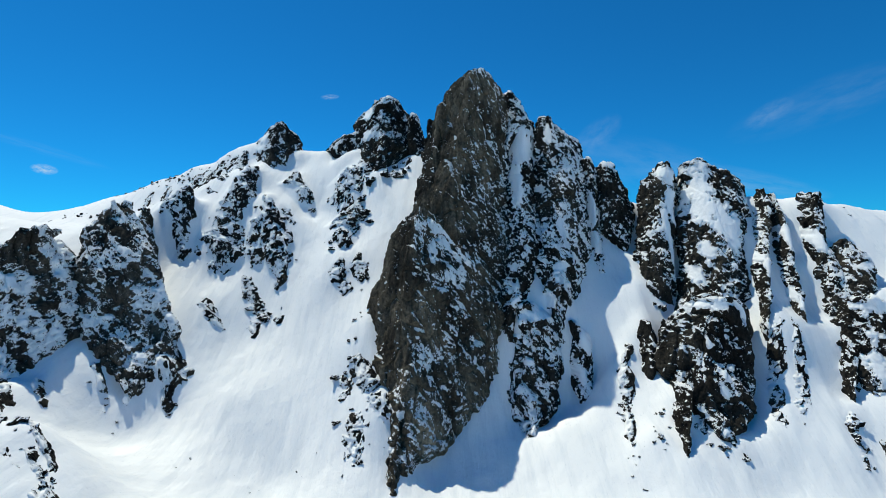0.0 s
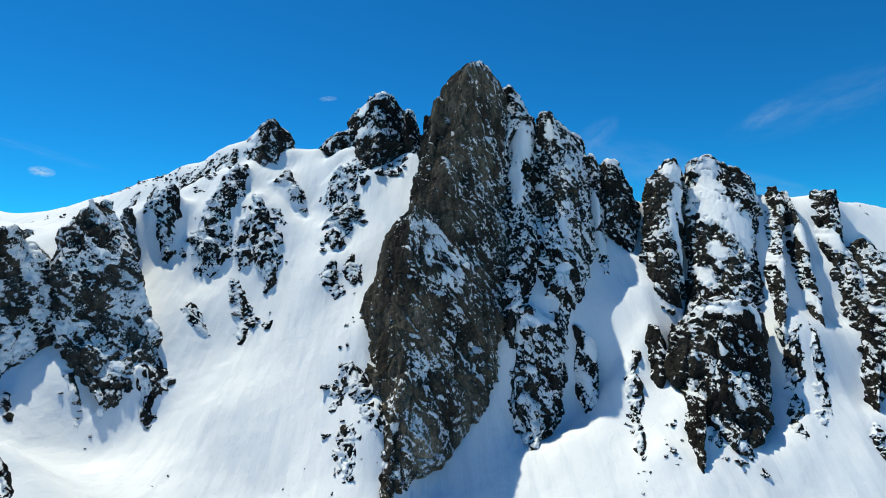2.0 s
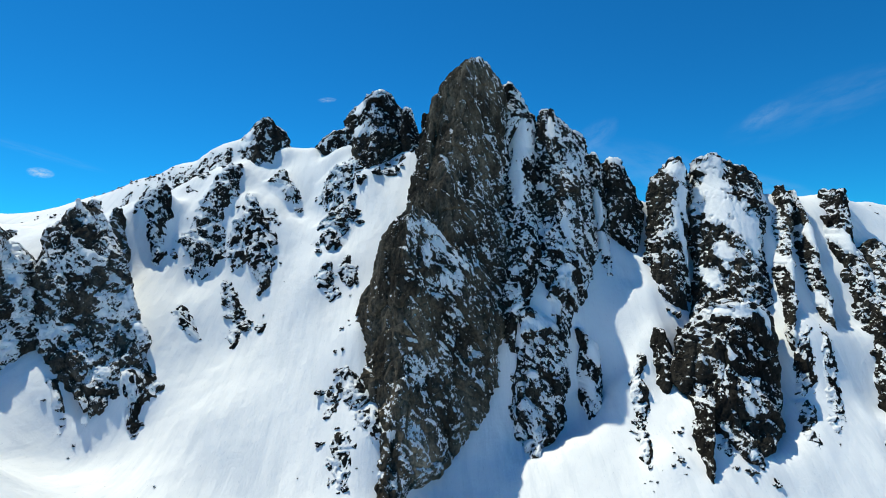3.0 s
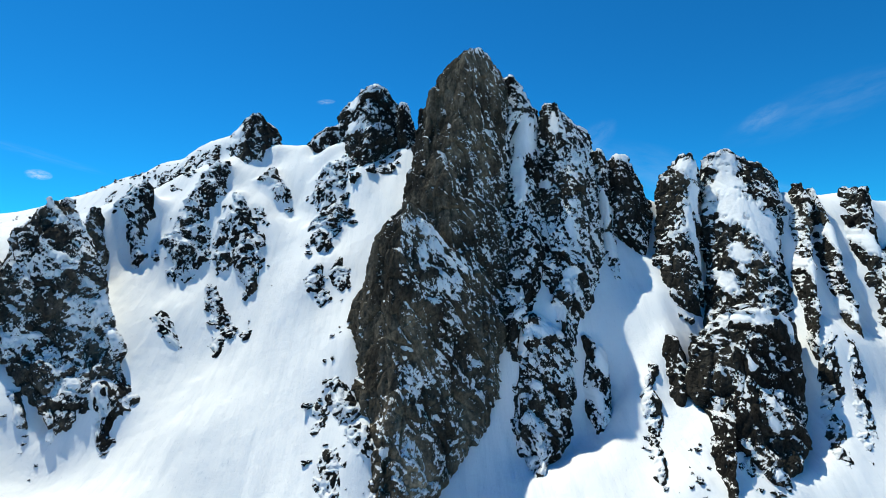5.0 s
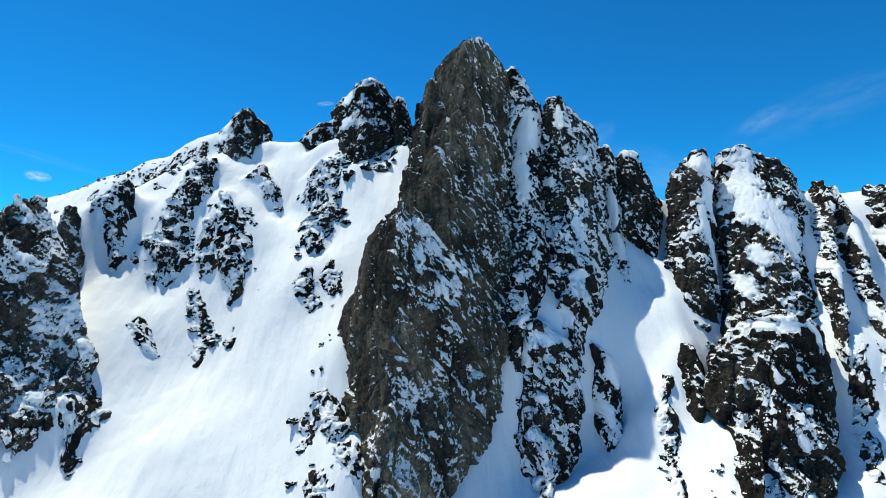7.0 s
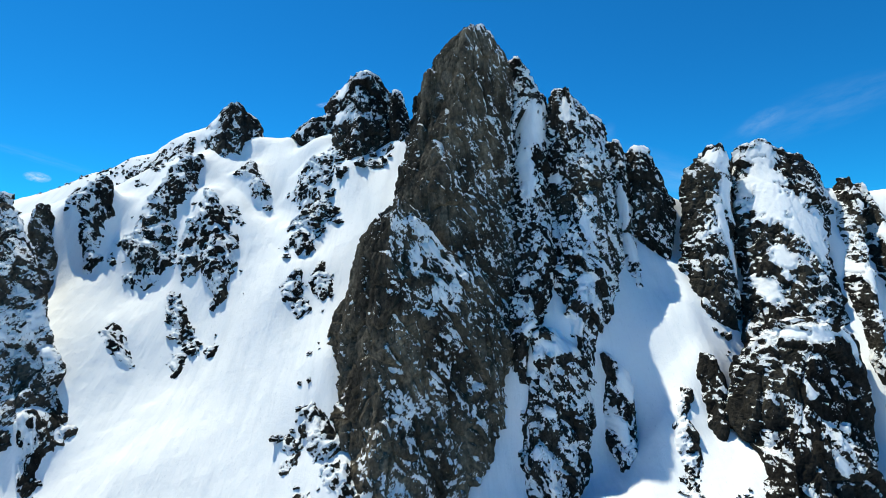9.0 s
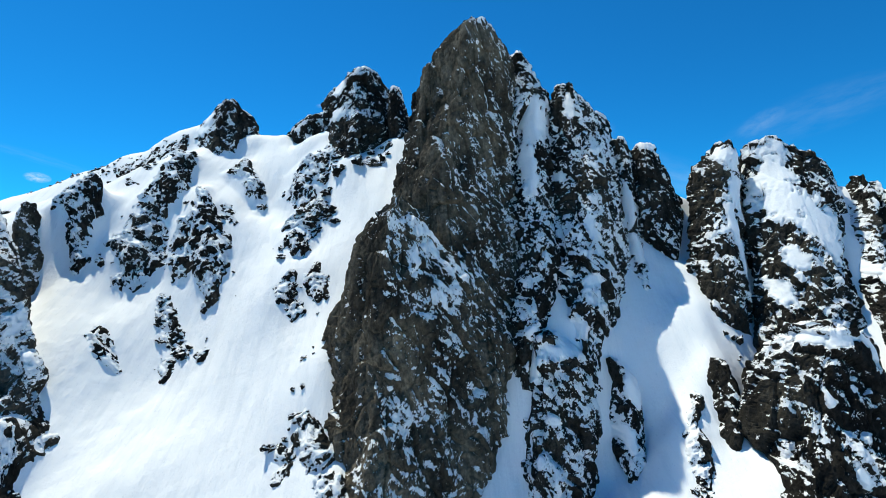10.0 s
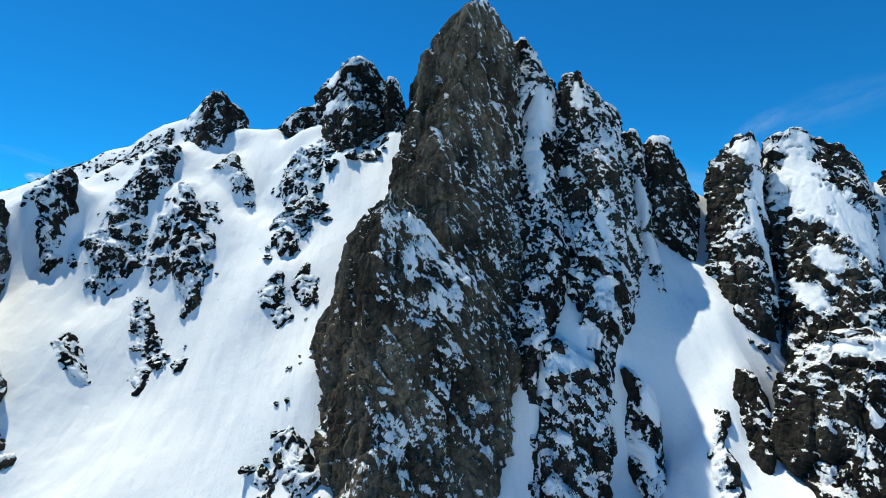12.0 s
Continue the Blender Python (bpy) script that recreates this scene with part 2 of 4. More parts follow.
# outcrop
scarp("rock_outcrop", [(-65.2, 383.5, -4.7, 2.0), (-62.9, 377.5, -12.2, 6.3), (-59.3, 370.5, -20.3, 4.3)],
      1.9, 0.05, "dark jagged rock outcrop poking through the snow", "outcrops on the snow slope")
# outcrop
scarp("rock_outcrop", [(-71.9, 369.5, -24.4, 3.8), (-71.2, 365.5, -29.0, 5.6), (-70.8, 362.5, -32.9, 2.1)],
      1.7, 0.12, "dark jagged rock outcrop poking through the snow", "outcrops on the snow slope")
# outcrop
scarp("rock_outcrop", [(-149.7, 383.5, -20.2, 3.4), (-142.0, 374.5, -33.1, 5.3), (-138.1, 369.5, -38.9, 4.7)],
      1.6, 0.12, "dark jagged rock outcrop poking through the snow", "outcrops on the snow slope")
# outcrop
scarp("rock_outcrop", [(-135.2, 369.5, -39.3, 4.3), (-131.8, 363.5, -46.4, 8.4), (-129.5, 360.5, -50.0, 6.0)],
      2.5, 0.05, "dark jagged rock outcrop poking through the snow", "outcrops on the snow slope")
# outcrop
scarp("rock_outcrop", [(-132.0, 357.5, -53.6, 2.7), (-132.5, 353.5, -58.1, 3.2), (-131.0, 349.5, -62.2, 1.3)],
      1.5, 0.05, "dark jagged rock outcrop poking through the snow", "outcrops on the snow slope")
# outcrop
scarp("rock_outcrop", [(-165.2, 357.5, -36.8, 3.2), (-162.1, 352.5, -43.8, 6.8), (-157.8, 346.5, -51.9, 6.7)],
      2.0, 0.1, "dark jagged rock outcrop poking through the snow", "outcrops on the snow slope")
# outcrop
scarp("rock_outcrop", [(-117.0, 359.5, -50.3, 3.2), (-116.1, 356.5, -53.8, 2.3)],
      1.5, 0.05, "dark jagged rock outcrop poking through the snow", "outcrops on the snow slope")
# outcrop
scarp("rock_outcrop", [(-54.7, 319.5, -69.7, 3.7), (-51.5, 314.5, -75.3, 9.1), (-44.3, 309.5, -81.0, 13.5), (-43.8, 305.5, -83.1, 6.3)],
      4.0, 0.05, "dark jagged rock outcrop poking through the snow", "outcrops on the snow slope")
# outcrop
scarp("rock_outcrop", [(-62.2, 312.5, -76.6, 2.4), (-59.2, 309.5, -81.0, 3.6)],
      1.5, 0.05, "dark jagged rock outcrop poking through the snow", "outcrops on the snow slope")
# outcrop
scarp("rock_outcrop", [(-57.1, 307.5, -84.3, 2.4), (-59.1, 303.5, -87.9, 3.9), (-59.7, 301.5, -90.1, 1.9)],
      1.5, 0.05, "dark jagged rock outcrop poking through the snow", "outcrops on the snow slope")
# outcrop
scarp("rock_outcrop", [(-51.5, 291.5, -97.5, 5.2), (-50.8, 286.5, -102.3, 7.2), (-49.9, 280.5, -108.0, 5.4), (-47.9, 274.5, -112.1, 2.1)],
      2.2, 0.16, "dark jagged rock outcrop poking through the snow", "outcrops on the snow slope")
# outcrop
scarp("rock_outcrop", [(-37.4, 299.5, -83.4, 6.7), (-35.7, 295.5, -87.3, 9.1), (-33.0, 290.5, -90.7, 6.5)],
      2.7, 0.05, "dark jagged rock outcrop poking through the snow", "outcrops on the snow slope")
# outcrop
scarp("rock_outcrop", [(-168.5, 205.5, -67.1, 1.8), (-165.2, 202.5, -70.5, 3.4), (-158.7, 199.5, -73.0, 2.8), (-153.1, 195.5, -76.3, 2.0), (-146.8, 190.5, -80.4, 0.7)],
      1.5, 0.05, "dark jagged rock outcrop poking through the snow", "outcrops on the snow slope")
# outcrop
scarp("rock_outcrop", [(-162.6, 187.5, -75.3, 1.7), (-157.9, 184.5, -77.2, 3.5)],
      1.5, 0.05, "dark jagged rock outcrop poking through the snow", "outcrops on the snow slope")
# outcrop
scarp("rock_outcrop", [(-156.2, 191.5, -81.2, 1.7), (-150.4, 187.5, -83.7, 2.6), (-147.2, 184.5, -85.5, 1.2)],
      1.5, 0.05, "dark jagged rock outcrop poking through the snow", "outcrops on the snow slope")
# outcrop
scarp("rock_outcrop", [(-143.5, 183.5, -86.4, 1.2), (-140.4, 179.5, -88.2, 5.7), (-136.3, 175.5, -90.1, 6.7)],
      2.0, 0.05, "dark jagged rock outcrop poking through the snow", "outcrops on the snow slope")
# outcrop
scarp("rock_outcrop", [(-217.0, 248.9, -61.0, 1.6), (-209.4, 240.2, -66.9, 4.6), (-200.7, 228.7, -73.9, 4.2), (-192.2, 217.5, -78.8, 3.9)],
      1.5, 0.05, "dark jagged rock outcrop poking through the snow", "outcrops on the snow slope")
# outcrop
scarp("rock_outcrop", [(-206.0, 257.5, -66.0, 2.0), (-201.7, 252.5, -70.3, 3.4), (-197.7, 248.5, -73.1, 1.9)],
      1.5, 0.1, "dark jagged rock outcrop poking through the snow", "outcrops on the snow slope")
# outcrop
scarp("rock_outcrop", [(-195.3, 285.5, -66.8, 2.7), (-189.9, 280.5, -71.2, 2.5)],
      1.5, 0.1, "dark jagged rock outcrop poking through the snow", "outcrops on the snow slope")
# outcrop
scarp("rock_outcrop", [(-205.0, 441.5, 54.8, 1.7), (-199.2, 437.5, 47.0, 3.9)],
      1.5, 0.05, "dark jagged rock outcrop poking through the snow", "outcrops on the snow slope")
# outcrop
scarp("rock_outcrop", [(-192.2, 393.5, 4.8, 1.3), (-189.3, 389.5, -1.7, 2.2)],
      1.5, 0.05, "dark jagged rock outcrop poking through the snow", "outcrops on the snow slope")
# outcrop
scarp("rock_outcrop", [(-200.7, 453.5, 66.5, 2.0), (-196.1, 449.5, 59.8, 3.5)],
      1.5, 0.05, "dark jagged rock outcrop poking through the snow", "outcrops on the snow slope")
# outcrop
scarp("rock_outcrop", [(-176.1, 393.5, -6.2, 3.0), (-170.8, 387.5, -16.0, 5.0)],
      1.5, 0.1, "dark jagged rock outcrop poking through the snow", "outcrops on the snow slope")
# outcrop
scarp("rock_outcrop", [(-132.3, 425.5, 38.6, 3.3), (-124.9, 416.5, 26.1, 3.2)],
      1.5, 0.1, "dark jagged rock outcrop poking through the snow", "outcrops on the snow slope")
# outcrop
scarp("rock_outcrop", [(-44.6, 453.5, 71.5, 3.5), (-39.6, 447.5, 61.6, 5.7)],
      1.7, 0.1, "dark jagged rock outcrop poking through the snow", "outcrops on the snow slope")
# outcrop
scarp("rock_outcrop", [(-34.7, 463.5, 84.5, 3.0), (-31.7, 457.5, 74.2, 3.5)],
      1.5, 0.1, "dark jagged rock outcrop poking through the snow", "outcrops on the snow slope")
# outcrop
scarp("rock_outcrop", [(205.0, 307.5, -40.9, 2.0), (199.7, 302.5, -47.0, 2.3)],
      1.5, 0.1, "dark jagged rock outcrop poking through the snow", "outcrops on the snow slope")
# outcrop
scarp("rock_outcrop", [(180.8, 273.5, -88.4, 1.7), (181.8, 269.5, -90.8, 1.7)],
      1.5, 0.1, "dark jagged rock outcrop poking through the snow", "outcrops on the snow slope")
# outcrop
scarp("rock_outcrop", [(219.6, 271.5, -86.3, 1.7), (215.5, 267.5, -91.9, 2.7)],
      1.5, 0.05, "dark jagged rock outcrop poking through the snow", "outcrops on the snow slope")
# outcrop
scarp("rock_outcrop", [(215.9, 259.5, -95.5, 2.5), (209.6, 249.5, -105.2, 1.6)],
      1.5, 0.1, "dark jagged rock outcrop poking through the snow", "outcrops on the snow slope")
# outcrop
scarp("rock_outcrop", [(-240.4, 497.5, 70.7, 3.0), (-239.7, 491.5, 64.3, 4.9), (-239.1, 484.5, 56.9, 3.2)],
      1.5, 0.12, "dark jagged rock outcrop poking through the snow", "outcrops on the snow slope")
# outcrop
scarp("rock_outcrop", [(-227.6, 496.1, 78.3, 2.7), (-227.0, 490.1, 71.8, 4.4), (-226.4, 483.1, 64.3, 2.8)],
      1.5, 0.12, "dark jagged rock outcrop poking through the snow", "outcrops on the snow slope")
# outcrop
scarp("rock_outcrop", [(-217.1, 495.1, 81.4, 3.6), (-216.7, 489.1, 75.0, 6.0), (-216.7, 482.1, 67.4, 3.8)],
      1.8, 0.12, "dark jagged rock outcrop poking through the snow", "outcrops on the snow slope")
# outcrop
scarp("rock_outcrop", [(-204.4, 493.7, 86.7, 2.6), (-204.1, 487.7, 80.2, 4.4), (-203.7, 480.7, 72.6, 2.8)],
      1.5, 0.12, "dark jagged rock outcrop poking through the snow", "outcrops on the snow slope")
# outcrop
scarp("rock_outcrop", [(-193.4, 492.6, 92.6, 3.0), (-193.3, 486.6, 86.0, 4.9), (-193.3, 479.6, 78.3, 3.1)],
      1.5, 0.12, "dark jagged rock outcrop poking through the snow", "outcrops on the snow slope")
# outcrop
scarp("rock_outcrop", [(-271.1, 500.6, 59.9, 3.0), (-270.0, 494.6, 53.7, 5.0), (-269.0, 487.6, 46.4, 3.2)],
      1.5, 0.12, "dark jagged rock outcrop poking through the snow", "outcrops on the snow slope")
# outcrop
scarp("rock_outcrop", [(-290.1, 502.5, 55.7, 2.7), (-288.9, 496.5, 49.4, 4.4), (-287.4, 489.5, 42.2, 2.8)],
      1.5, 0.12, "dark jagged rock outcrop poking through the snow", "outcrops on the snow slope")
# main tower
form("rock_tower", [(138.2, 16.1, 37.0, 387), (132.6, 5.3, 46.0, 384), (122.0, -1.4, 52.5, 380), (104.1, -2.5, 53.5, 377), (90.5, -5.2, 52.5, 374), (72.6, -10.2, 53.5, 369), (54.9, -18.7, 54.5, 363), (37.7, -23.9, 57.3, 357), (16.7, -21.7, 62.5, 351), (-3.6, -17.0, 62.6, 345), (-23.2, -1.7, 59.5, 340), (-45.5, 18.5, 52.7, 334), (-59.6, 23.7, 41.2, 330)],
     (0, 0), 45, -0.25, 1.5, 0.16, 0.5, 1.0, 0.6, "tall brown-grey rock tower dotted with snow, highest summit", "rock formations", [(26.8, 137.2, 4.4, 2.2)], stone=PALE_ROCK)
# tower flank
form("rock_tower", [(111.4, -5.3, 4.5, 394), (95.5, -9.0, 7.2, 392), (61.6, -16.6, 7.2, 386), (26.2, -25.8, 7.1, 378)],
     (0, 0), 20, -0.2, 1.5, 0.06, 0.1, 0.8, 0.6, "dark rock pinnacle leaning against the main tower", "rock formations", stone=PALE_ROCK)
# front buttress
form("rock_buttress", [(23.4, -20.2, -10.9, 332), (17.2, -27.9, -2.3, 328), (4.1, -37.5, 8.6, 322), (-10.6, -41.6, 21.2, 317), (-28.5, -48.1, 30.1, 312), (-46.2, -56.4, 40.1, 308), (-63.4, -61.0, 44.3, 304), (-76.0, -59.4, 40.6, 298), (-87.9, -52.2, 32.1, 292), (-102.0, -44.0, 19.6, 285), (-115.1, -37.0, 6.5, 278), (-123.8, -33.0, -12.6, 272)],
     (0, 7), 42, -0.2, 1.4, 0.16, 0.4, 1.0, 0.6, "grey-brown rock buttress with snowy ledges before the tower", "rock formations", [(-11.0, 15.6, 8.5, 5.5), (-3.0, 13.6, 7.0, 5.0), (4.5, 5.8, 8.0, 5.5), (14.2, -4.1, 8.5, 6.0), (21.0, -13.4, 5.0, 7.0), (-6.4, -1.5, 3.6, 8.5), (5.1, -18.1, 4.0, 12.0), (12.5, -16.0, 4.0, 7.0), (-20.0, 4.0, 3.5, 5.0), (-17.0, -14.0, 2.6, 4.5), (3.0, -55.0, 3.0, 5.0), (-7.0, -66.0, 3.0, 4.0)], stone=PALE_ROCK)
# buttress foot
form("rock_spur", [(-73.6, -29.2, -14.6, 296), (-85.8, -36.7, -13.5, 290), (-102.8, -37.8, -14.9, 282), (-117.4, -35.5, -19.0, 272), (-124.6, -30.0, -23.9, 262)],
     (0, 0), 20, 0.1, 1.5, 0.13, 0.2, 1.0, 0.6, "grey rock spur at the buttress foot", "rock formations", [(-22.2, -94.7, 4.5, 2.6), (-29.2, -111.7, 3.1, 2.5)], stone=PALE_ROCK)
# shoulder one
form("rock_tower", [(127.5, 49.6, 60.0, 414), (120.0, 47.3, 68.4, 412), (105.0, 45.4, 76.4, 408), (82.0, 46.5, 53.4, 402), (49.5, 43.6, 52.6, 395)],
     (0, 0), 24, 0.1, 1.6, 0.5, -0.1, 0.8, 0.6, "dark rock pinnacle with a snowy side behind the tower", "rock formations")
# shoulder wall
form("rock_buttress", [(105.3, 56.2, 75.7, 410), (96.2, 51.7, 76.9, 406), (77.4, 49.6, 75.8, 399), (62.8, 47.9, 74.6, 392), (48.6, 45.8, 73.0, 385), (17.2, 46.0, 72.1, 368), (-3.6, 46.1, 68.9, 352), (-23.0, 40.9, 65.2, 342), (-39.7, 37.8, 55.6, 336)],
     (0, 0), 20, 0.0, 1.8, 0.34, 0.1, 1.0, 0.6, "dark rock wall streaked with snow beside the tower", "rock formations", [(61.6, 84.3, 11.8, 22.7), (56.0, 50.7, 6.1, 17.5)])
# shoulder two
form("rock_tower", [(105.0, 79.8, 90.0, 405), (97.7, 72.5, 103.0, 403), (80.5, 66.4, 117.3, 398), (61.7, 63.9, 121.5, 391), (39.7, 62.0, 121.5, 380), (17.4, 58.7, 120.4, 370), (-3.7, 54.6, 116.2, 358), (-23.5, 55.9, 107.3, 347), (-40.3, 62.0, 95.1, 339)],
     (0, 1), 34, -0.1, 2.0, 0.45, 0.15, 1.0, 0.6, "rock pinnacle with snow-plastered ledges", "rock formations", [(86.7, 17.2, 3.8, 10.9), (81.9, -11.8, 4.9, 3.7), (83.6, 91.3, 3.2, 10.0), (69.9, -34.4, 5.4, 4.6), (73.8, 47.9, 3.5, 3.9)])
# shoulder three
form("rock_rib", [(72.0, 113.0, 121.4, 410), (62.8, 112.1, 127.2, 406), (45.8, 111.9, 127.7, 401), (9.2, 110.2, 125.6, 388), (-16.5, 105.0, 129.2, 372), (-34.3, 108.0, 125.9, 360)],
     (0, 0), 20, 0.0, 1.6, 0.48, 0.1, 0.9, 0.6, "narrow snowy rock rib beside the pinnacle", "rock formations", [(116.6, 32.3, 2.7, 18.2), (117.3, 4.8, 4.4, 9.7)])
# shoulder four
form("rock_tower", [(69.0, 128.6, 138.0, 410), (63.7, 125.3, 145.4, 406), (45.9, 122.2, 150.5, 401), (31.9, 118.5, 156.5, 396), (18.2, 119.9, 155.6, 392), (7.0, 128.5, 149.8, 387), (-3.0, 134.4, 142.6, 382)],
     (0, 3), 20, 0.0, 2.6, 0.25, 0.1, 0.9, 0.6, "dark rock pinnacle capped with snow above the gully", "rock formations", [(134.1, 67.8, 5.5, 3.7)])
# middle buttress
form("rock_buttress", [(-39.4, 47.8, 60.1, 336), (-45.5, 44.6, 77.1, 331), (-59.0, 42.4, 83.9, 326), (-76.2, 39.5, 83.6, 320), (-92.4, 36.9, 80.0, 313), (-104.0, 43.4, 72.5, 306), (-111.2, 45.8, 55.0, 298)],
     (5, 5), 20, 0.0, 3.0, 0.42, 0.1, 1.0, 0.6, "dark rock buttress patched with snow below the shoulder", "rock formations", [(64.5, -44.1, 12.8, 4.5), (48.3, -50.5, 2.6, 7.5), (55.1, -72.6, 4.4, 2.9)])
# middle rib
form("rock_rib", [(-49.5, 85.5, 89.8, 336), (-59.4, 85.6, 98.4, 331), (-76.7, 83.7, 100.8, 324), (-89.2, 83.5, 95.3, 317), (-94.4, 85.8, 89.7, 312)],
     (5, 5), 13, 0.0, 3.0, 0.4, 0.1, 0.9, 0.6, "small dark rock rib beside a shaded gully", "rock formations", [(92.8, -59.9, 3.8, 8.3), (87.9, -79.0, 3.7, 5.2)])
# right tower one
form("rock_tower", [(65.0, 169.2, 175.7, 388), (58.3, 162.3, 180.7, 385), (49.2, 154.5, 180.9, 382), (17.2, 147.2, 176.2, 370), (-3.7, 142.5, 172.1, 359), (-27.4, 139.1, 165.3, 349)],
     (0, 0), 20, 0.1, 3.5, 0.24, 0.1, 1.0, 0.6, "dark rock tower with snow stripes above the gully", "rock formations", [(170.6, 55.0, 7.0, 11.4), (170.6, 35.3, 5.2, 17.4), (164.2, 4.5, 2.9, 36.8)])
# right tower two
form("rock_tower", [(65.6, 188.1, 203.0, 384), (61.1, 184.4, 218.3, 381), (54.5, 182.4, 230.0, 377), (47.3, 181.0, 235.2, 373), (25.0, 175.5, 231.0, 360), (4.4, 170.5, 224.8, 348), (-15.0, 166.4, 219.4, 338), (-33.4, 159.7, 213.6, 328), (-45.4, 154.3, 208.0, 320)],
     (0, 0), 24, 0.0, 3.2, 0.28, 0.1, 1.0, 0.6, "broad dark rock tower with a smooth snow face", "rock formations", [(191.9, 59.9, 8.7, 8.7), (190.9, 43.8, 11.1, 13.6), (191.6, 28.3, 14.7, 14.7), (199.8, 15.2, 13.9, 15.6), (200.4, 4.4, 8.7, 10.3), (182.2, -2.4, 5.1, 12.7), (173.2, -17.3, 4.6, 7.7)])
# right block
form("rock_buttress", [(-30.6, 154.0, 181.3, 300), (-35.3, 151.2, 189.1, 298), (-46.6, 136.4, 191.4, 293), (-68.1, 130.6, 187.8, 284), (-82.4, 128.6, 184.7, 277), (-92.6, 129.1, 179.4, 270), (-101.6, 128.1, 162.1, 264)],
     (0, 0), 24, -0.1, 3.5, 0.2, 0.0, 1.0, 0.6, "dark rock block with a flat snow cap", "rock formations", [(163.6, -33.2, 13.7, 3.1), (177.5, -39.1, 3.4, 6.1), (162.6, -67.2, 3.2, 1.9), (152.5, -53.2, 2.0, 4.7), (155.5, -78.8, 2.5, 5.1)])
# right block foot
form("rock_spur", [(-78.3, 133.5, 139.9, 277), (-90.7, 128.4, 134.0, 267), (-104.2, 122.8, 123.8, 254)],
     (3, 3), 14, 0.0, 1.8, 0.12, 0.0, 0.8, 0.6, "narrow dark rock foot below the block", "rock formations")
# right small block
form("rock_spur", [(-48.3, 127.7, 133.3, 320), (-55.2, 124.8, 138.7, 316), (-66.2, 122.4, 135.5, 309), (-75.0, 122.5, 129.7, 303)],
     (4, 4), 14, 0.0, 1.9, 0.15, 0.1, 0.8, 0.6, "small dark rock knob on the snow", "rock formations")
# right spire one
form("rock_tower", [(44.1, 234.1, 235.2, 370), (37.7, 233.2, 238.5, 367), (16.3, 222.8, 231.7, 352), (-3.4, 213.3, 220.7, 337), (-31.8, 202.4, 206.8, 316), (-48.3, 194.7, 195.6, 304)],
     (4, 4), 14, 0.0, 3.0, 0.3, 0.1, 0.9, 0.6, "slender dark rock spire between snow couloirs", "rock formations", [(213.4, -11.1, 2.3, 15.4)])
# right spire two
form("rock_tower", [(40.1, 240.6, 240.3, 368), (16.3, 235.3, 242.1, 351), (-3.4, 228.7, 235.8, 336), (-21.6, 224.4, 229.8, 323), (-41.5, 219.7, 223.5, 308)],
     (4, 4), 14, 0.0, 3.0, 0.35, 0.1, 0.9, 0.6, "slender snow-dusted rock spire between couloirs", "rock formations", [(236.5, 8.4, 3.2, 9.6), (222.3, -29.1, 2.9, 6.6)])
# right wall one
form("rock_buttress", [(38.0, 258.5, 266.9, 354), (28.2, 254.1, 269.2, 350), (4.2, 247.0, 260.4, 336), (-10.8, 244.9, 262.1, 326), (-28.3, 239.2, 261.1, 314), (-47.6, 237.5, 249.7, 301), (-65.2, 232.3, 240.3, 288), (-79.2, 226.9, 227.5, 279)],
     (6, 8), 20, 0.0, 3.0, 0.3, 0.1, 1.0, 0.6, "dark rock wall under a snow dome", "rock formations", [(251.0, 8.0, 3.8, 11.5), (240.2, -21.1, 3.6, 4.3)])
# right wall two
form("rock_buttress", [(3.3, 260.0, 265.5, 328), (-5.1, 256.2, 278.7, 321), (-20.9, 251.7, 274.9, 312), (-32.5, 249.5, 264.9, 305), (-40.8, 246.0, 251.7, 299)],
     (5, 5), 16, 0.0, 3.0, 0.3, 0.1, 1.0, 0.6, "dark rock wall below the snow dome", "rock formations", [(265.6, -10.6, 5.1, 2.9)])
# right wall three
form("rock_buttress", [(-30.3, 244.0, 260.8, 294), (-39.3, 241.0, 275.1, 290), (-67.1, 229.9, 272.1, 281), (-91.9, 227.7, 262.3, 269), (-108.9, 220.1, 232.6, 253)],
     (4, 0), 20, 0.0, 3.0, 0.25, 0.1, 1.0, 0.6, "dark rock wall with a snow cap and ragged foot", "rock formations", [(250.4, -33.2, 13.4, 4.0), (242.8, -63.9, 5.1, 9.6), (232.6, -92.0, 9.2, 3.1)])
# left crag one
form("rock_crag", [(30.0, -220.6, -218.4, 336), (21.0, -234.5, -209.6, 331), (7.6, -242.3, -198.9, 318), (-3.2, -241.6, -190.9, 310), (-20.5, -244.0, -183.8, 302), (-40.6, -243.2, -177.0, 296), (-56.7, -233.4, -167.5, 291), (-68.6, -212.4, -166.0, 287), (-76.3, -184.1, -170.2, 282)],
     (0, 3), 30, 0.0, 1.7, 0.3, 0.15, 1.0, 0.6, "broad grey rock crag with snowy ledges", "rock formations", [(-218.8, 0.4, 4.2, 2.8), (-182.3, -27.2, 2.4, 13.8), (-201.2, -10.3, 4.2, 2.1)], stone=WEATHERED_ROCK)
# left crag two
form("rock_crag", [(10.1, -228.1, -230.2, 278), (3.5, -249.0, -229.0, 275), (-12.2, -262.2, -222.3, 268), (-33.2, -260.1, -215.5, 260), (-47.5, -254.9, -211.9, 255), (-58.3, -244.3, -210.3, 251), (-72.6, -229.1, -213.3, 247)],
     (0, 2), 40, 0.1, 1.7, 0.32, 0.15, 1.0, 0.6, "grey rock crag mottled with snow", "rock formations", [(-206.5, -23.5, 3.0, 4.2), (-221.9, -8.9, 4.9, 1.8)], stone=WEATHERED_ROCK)
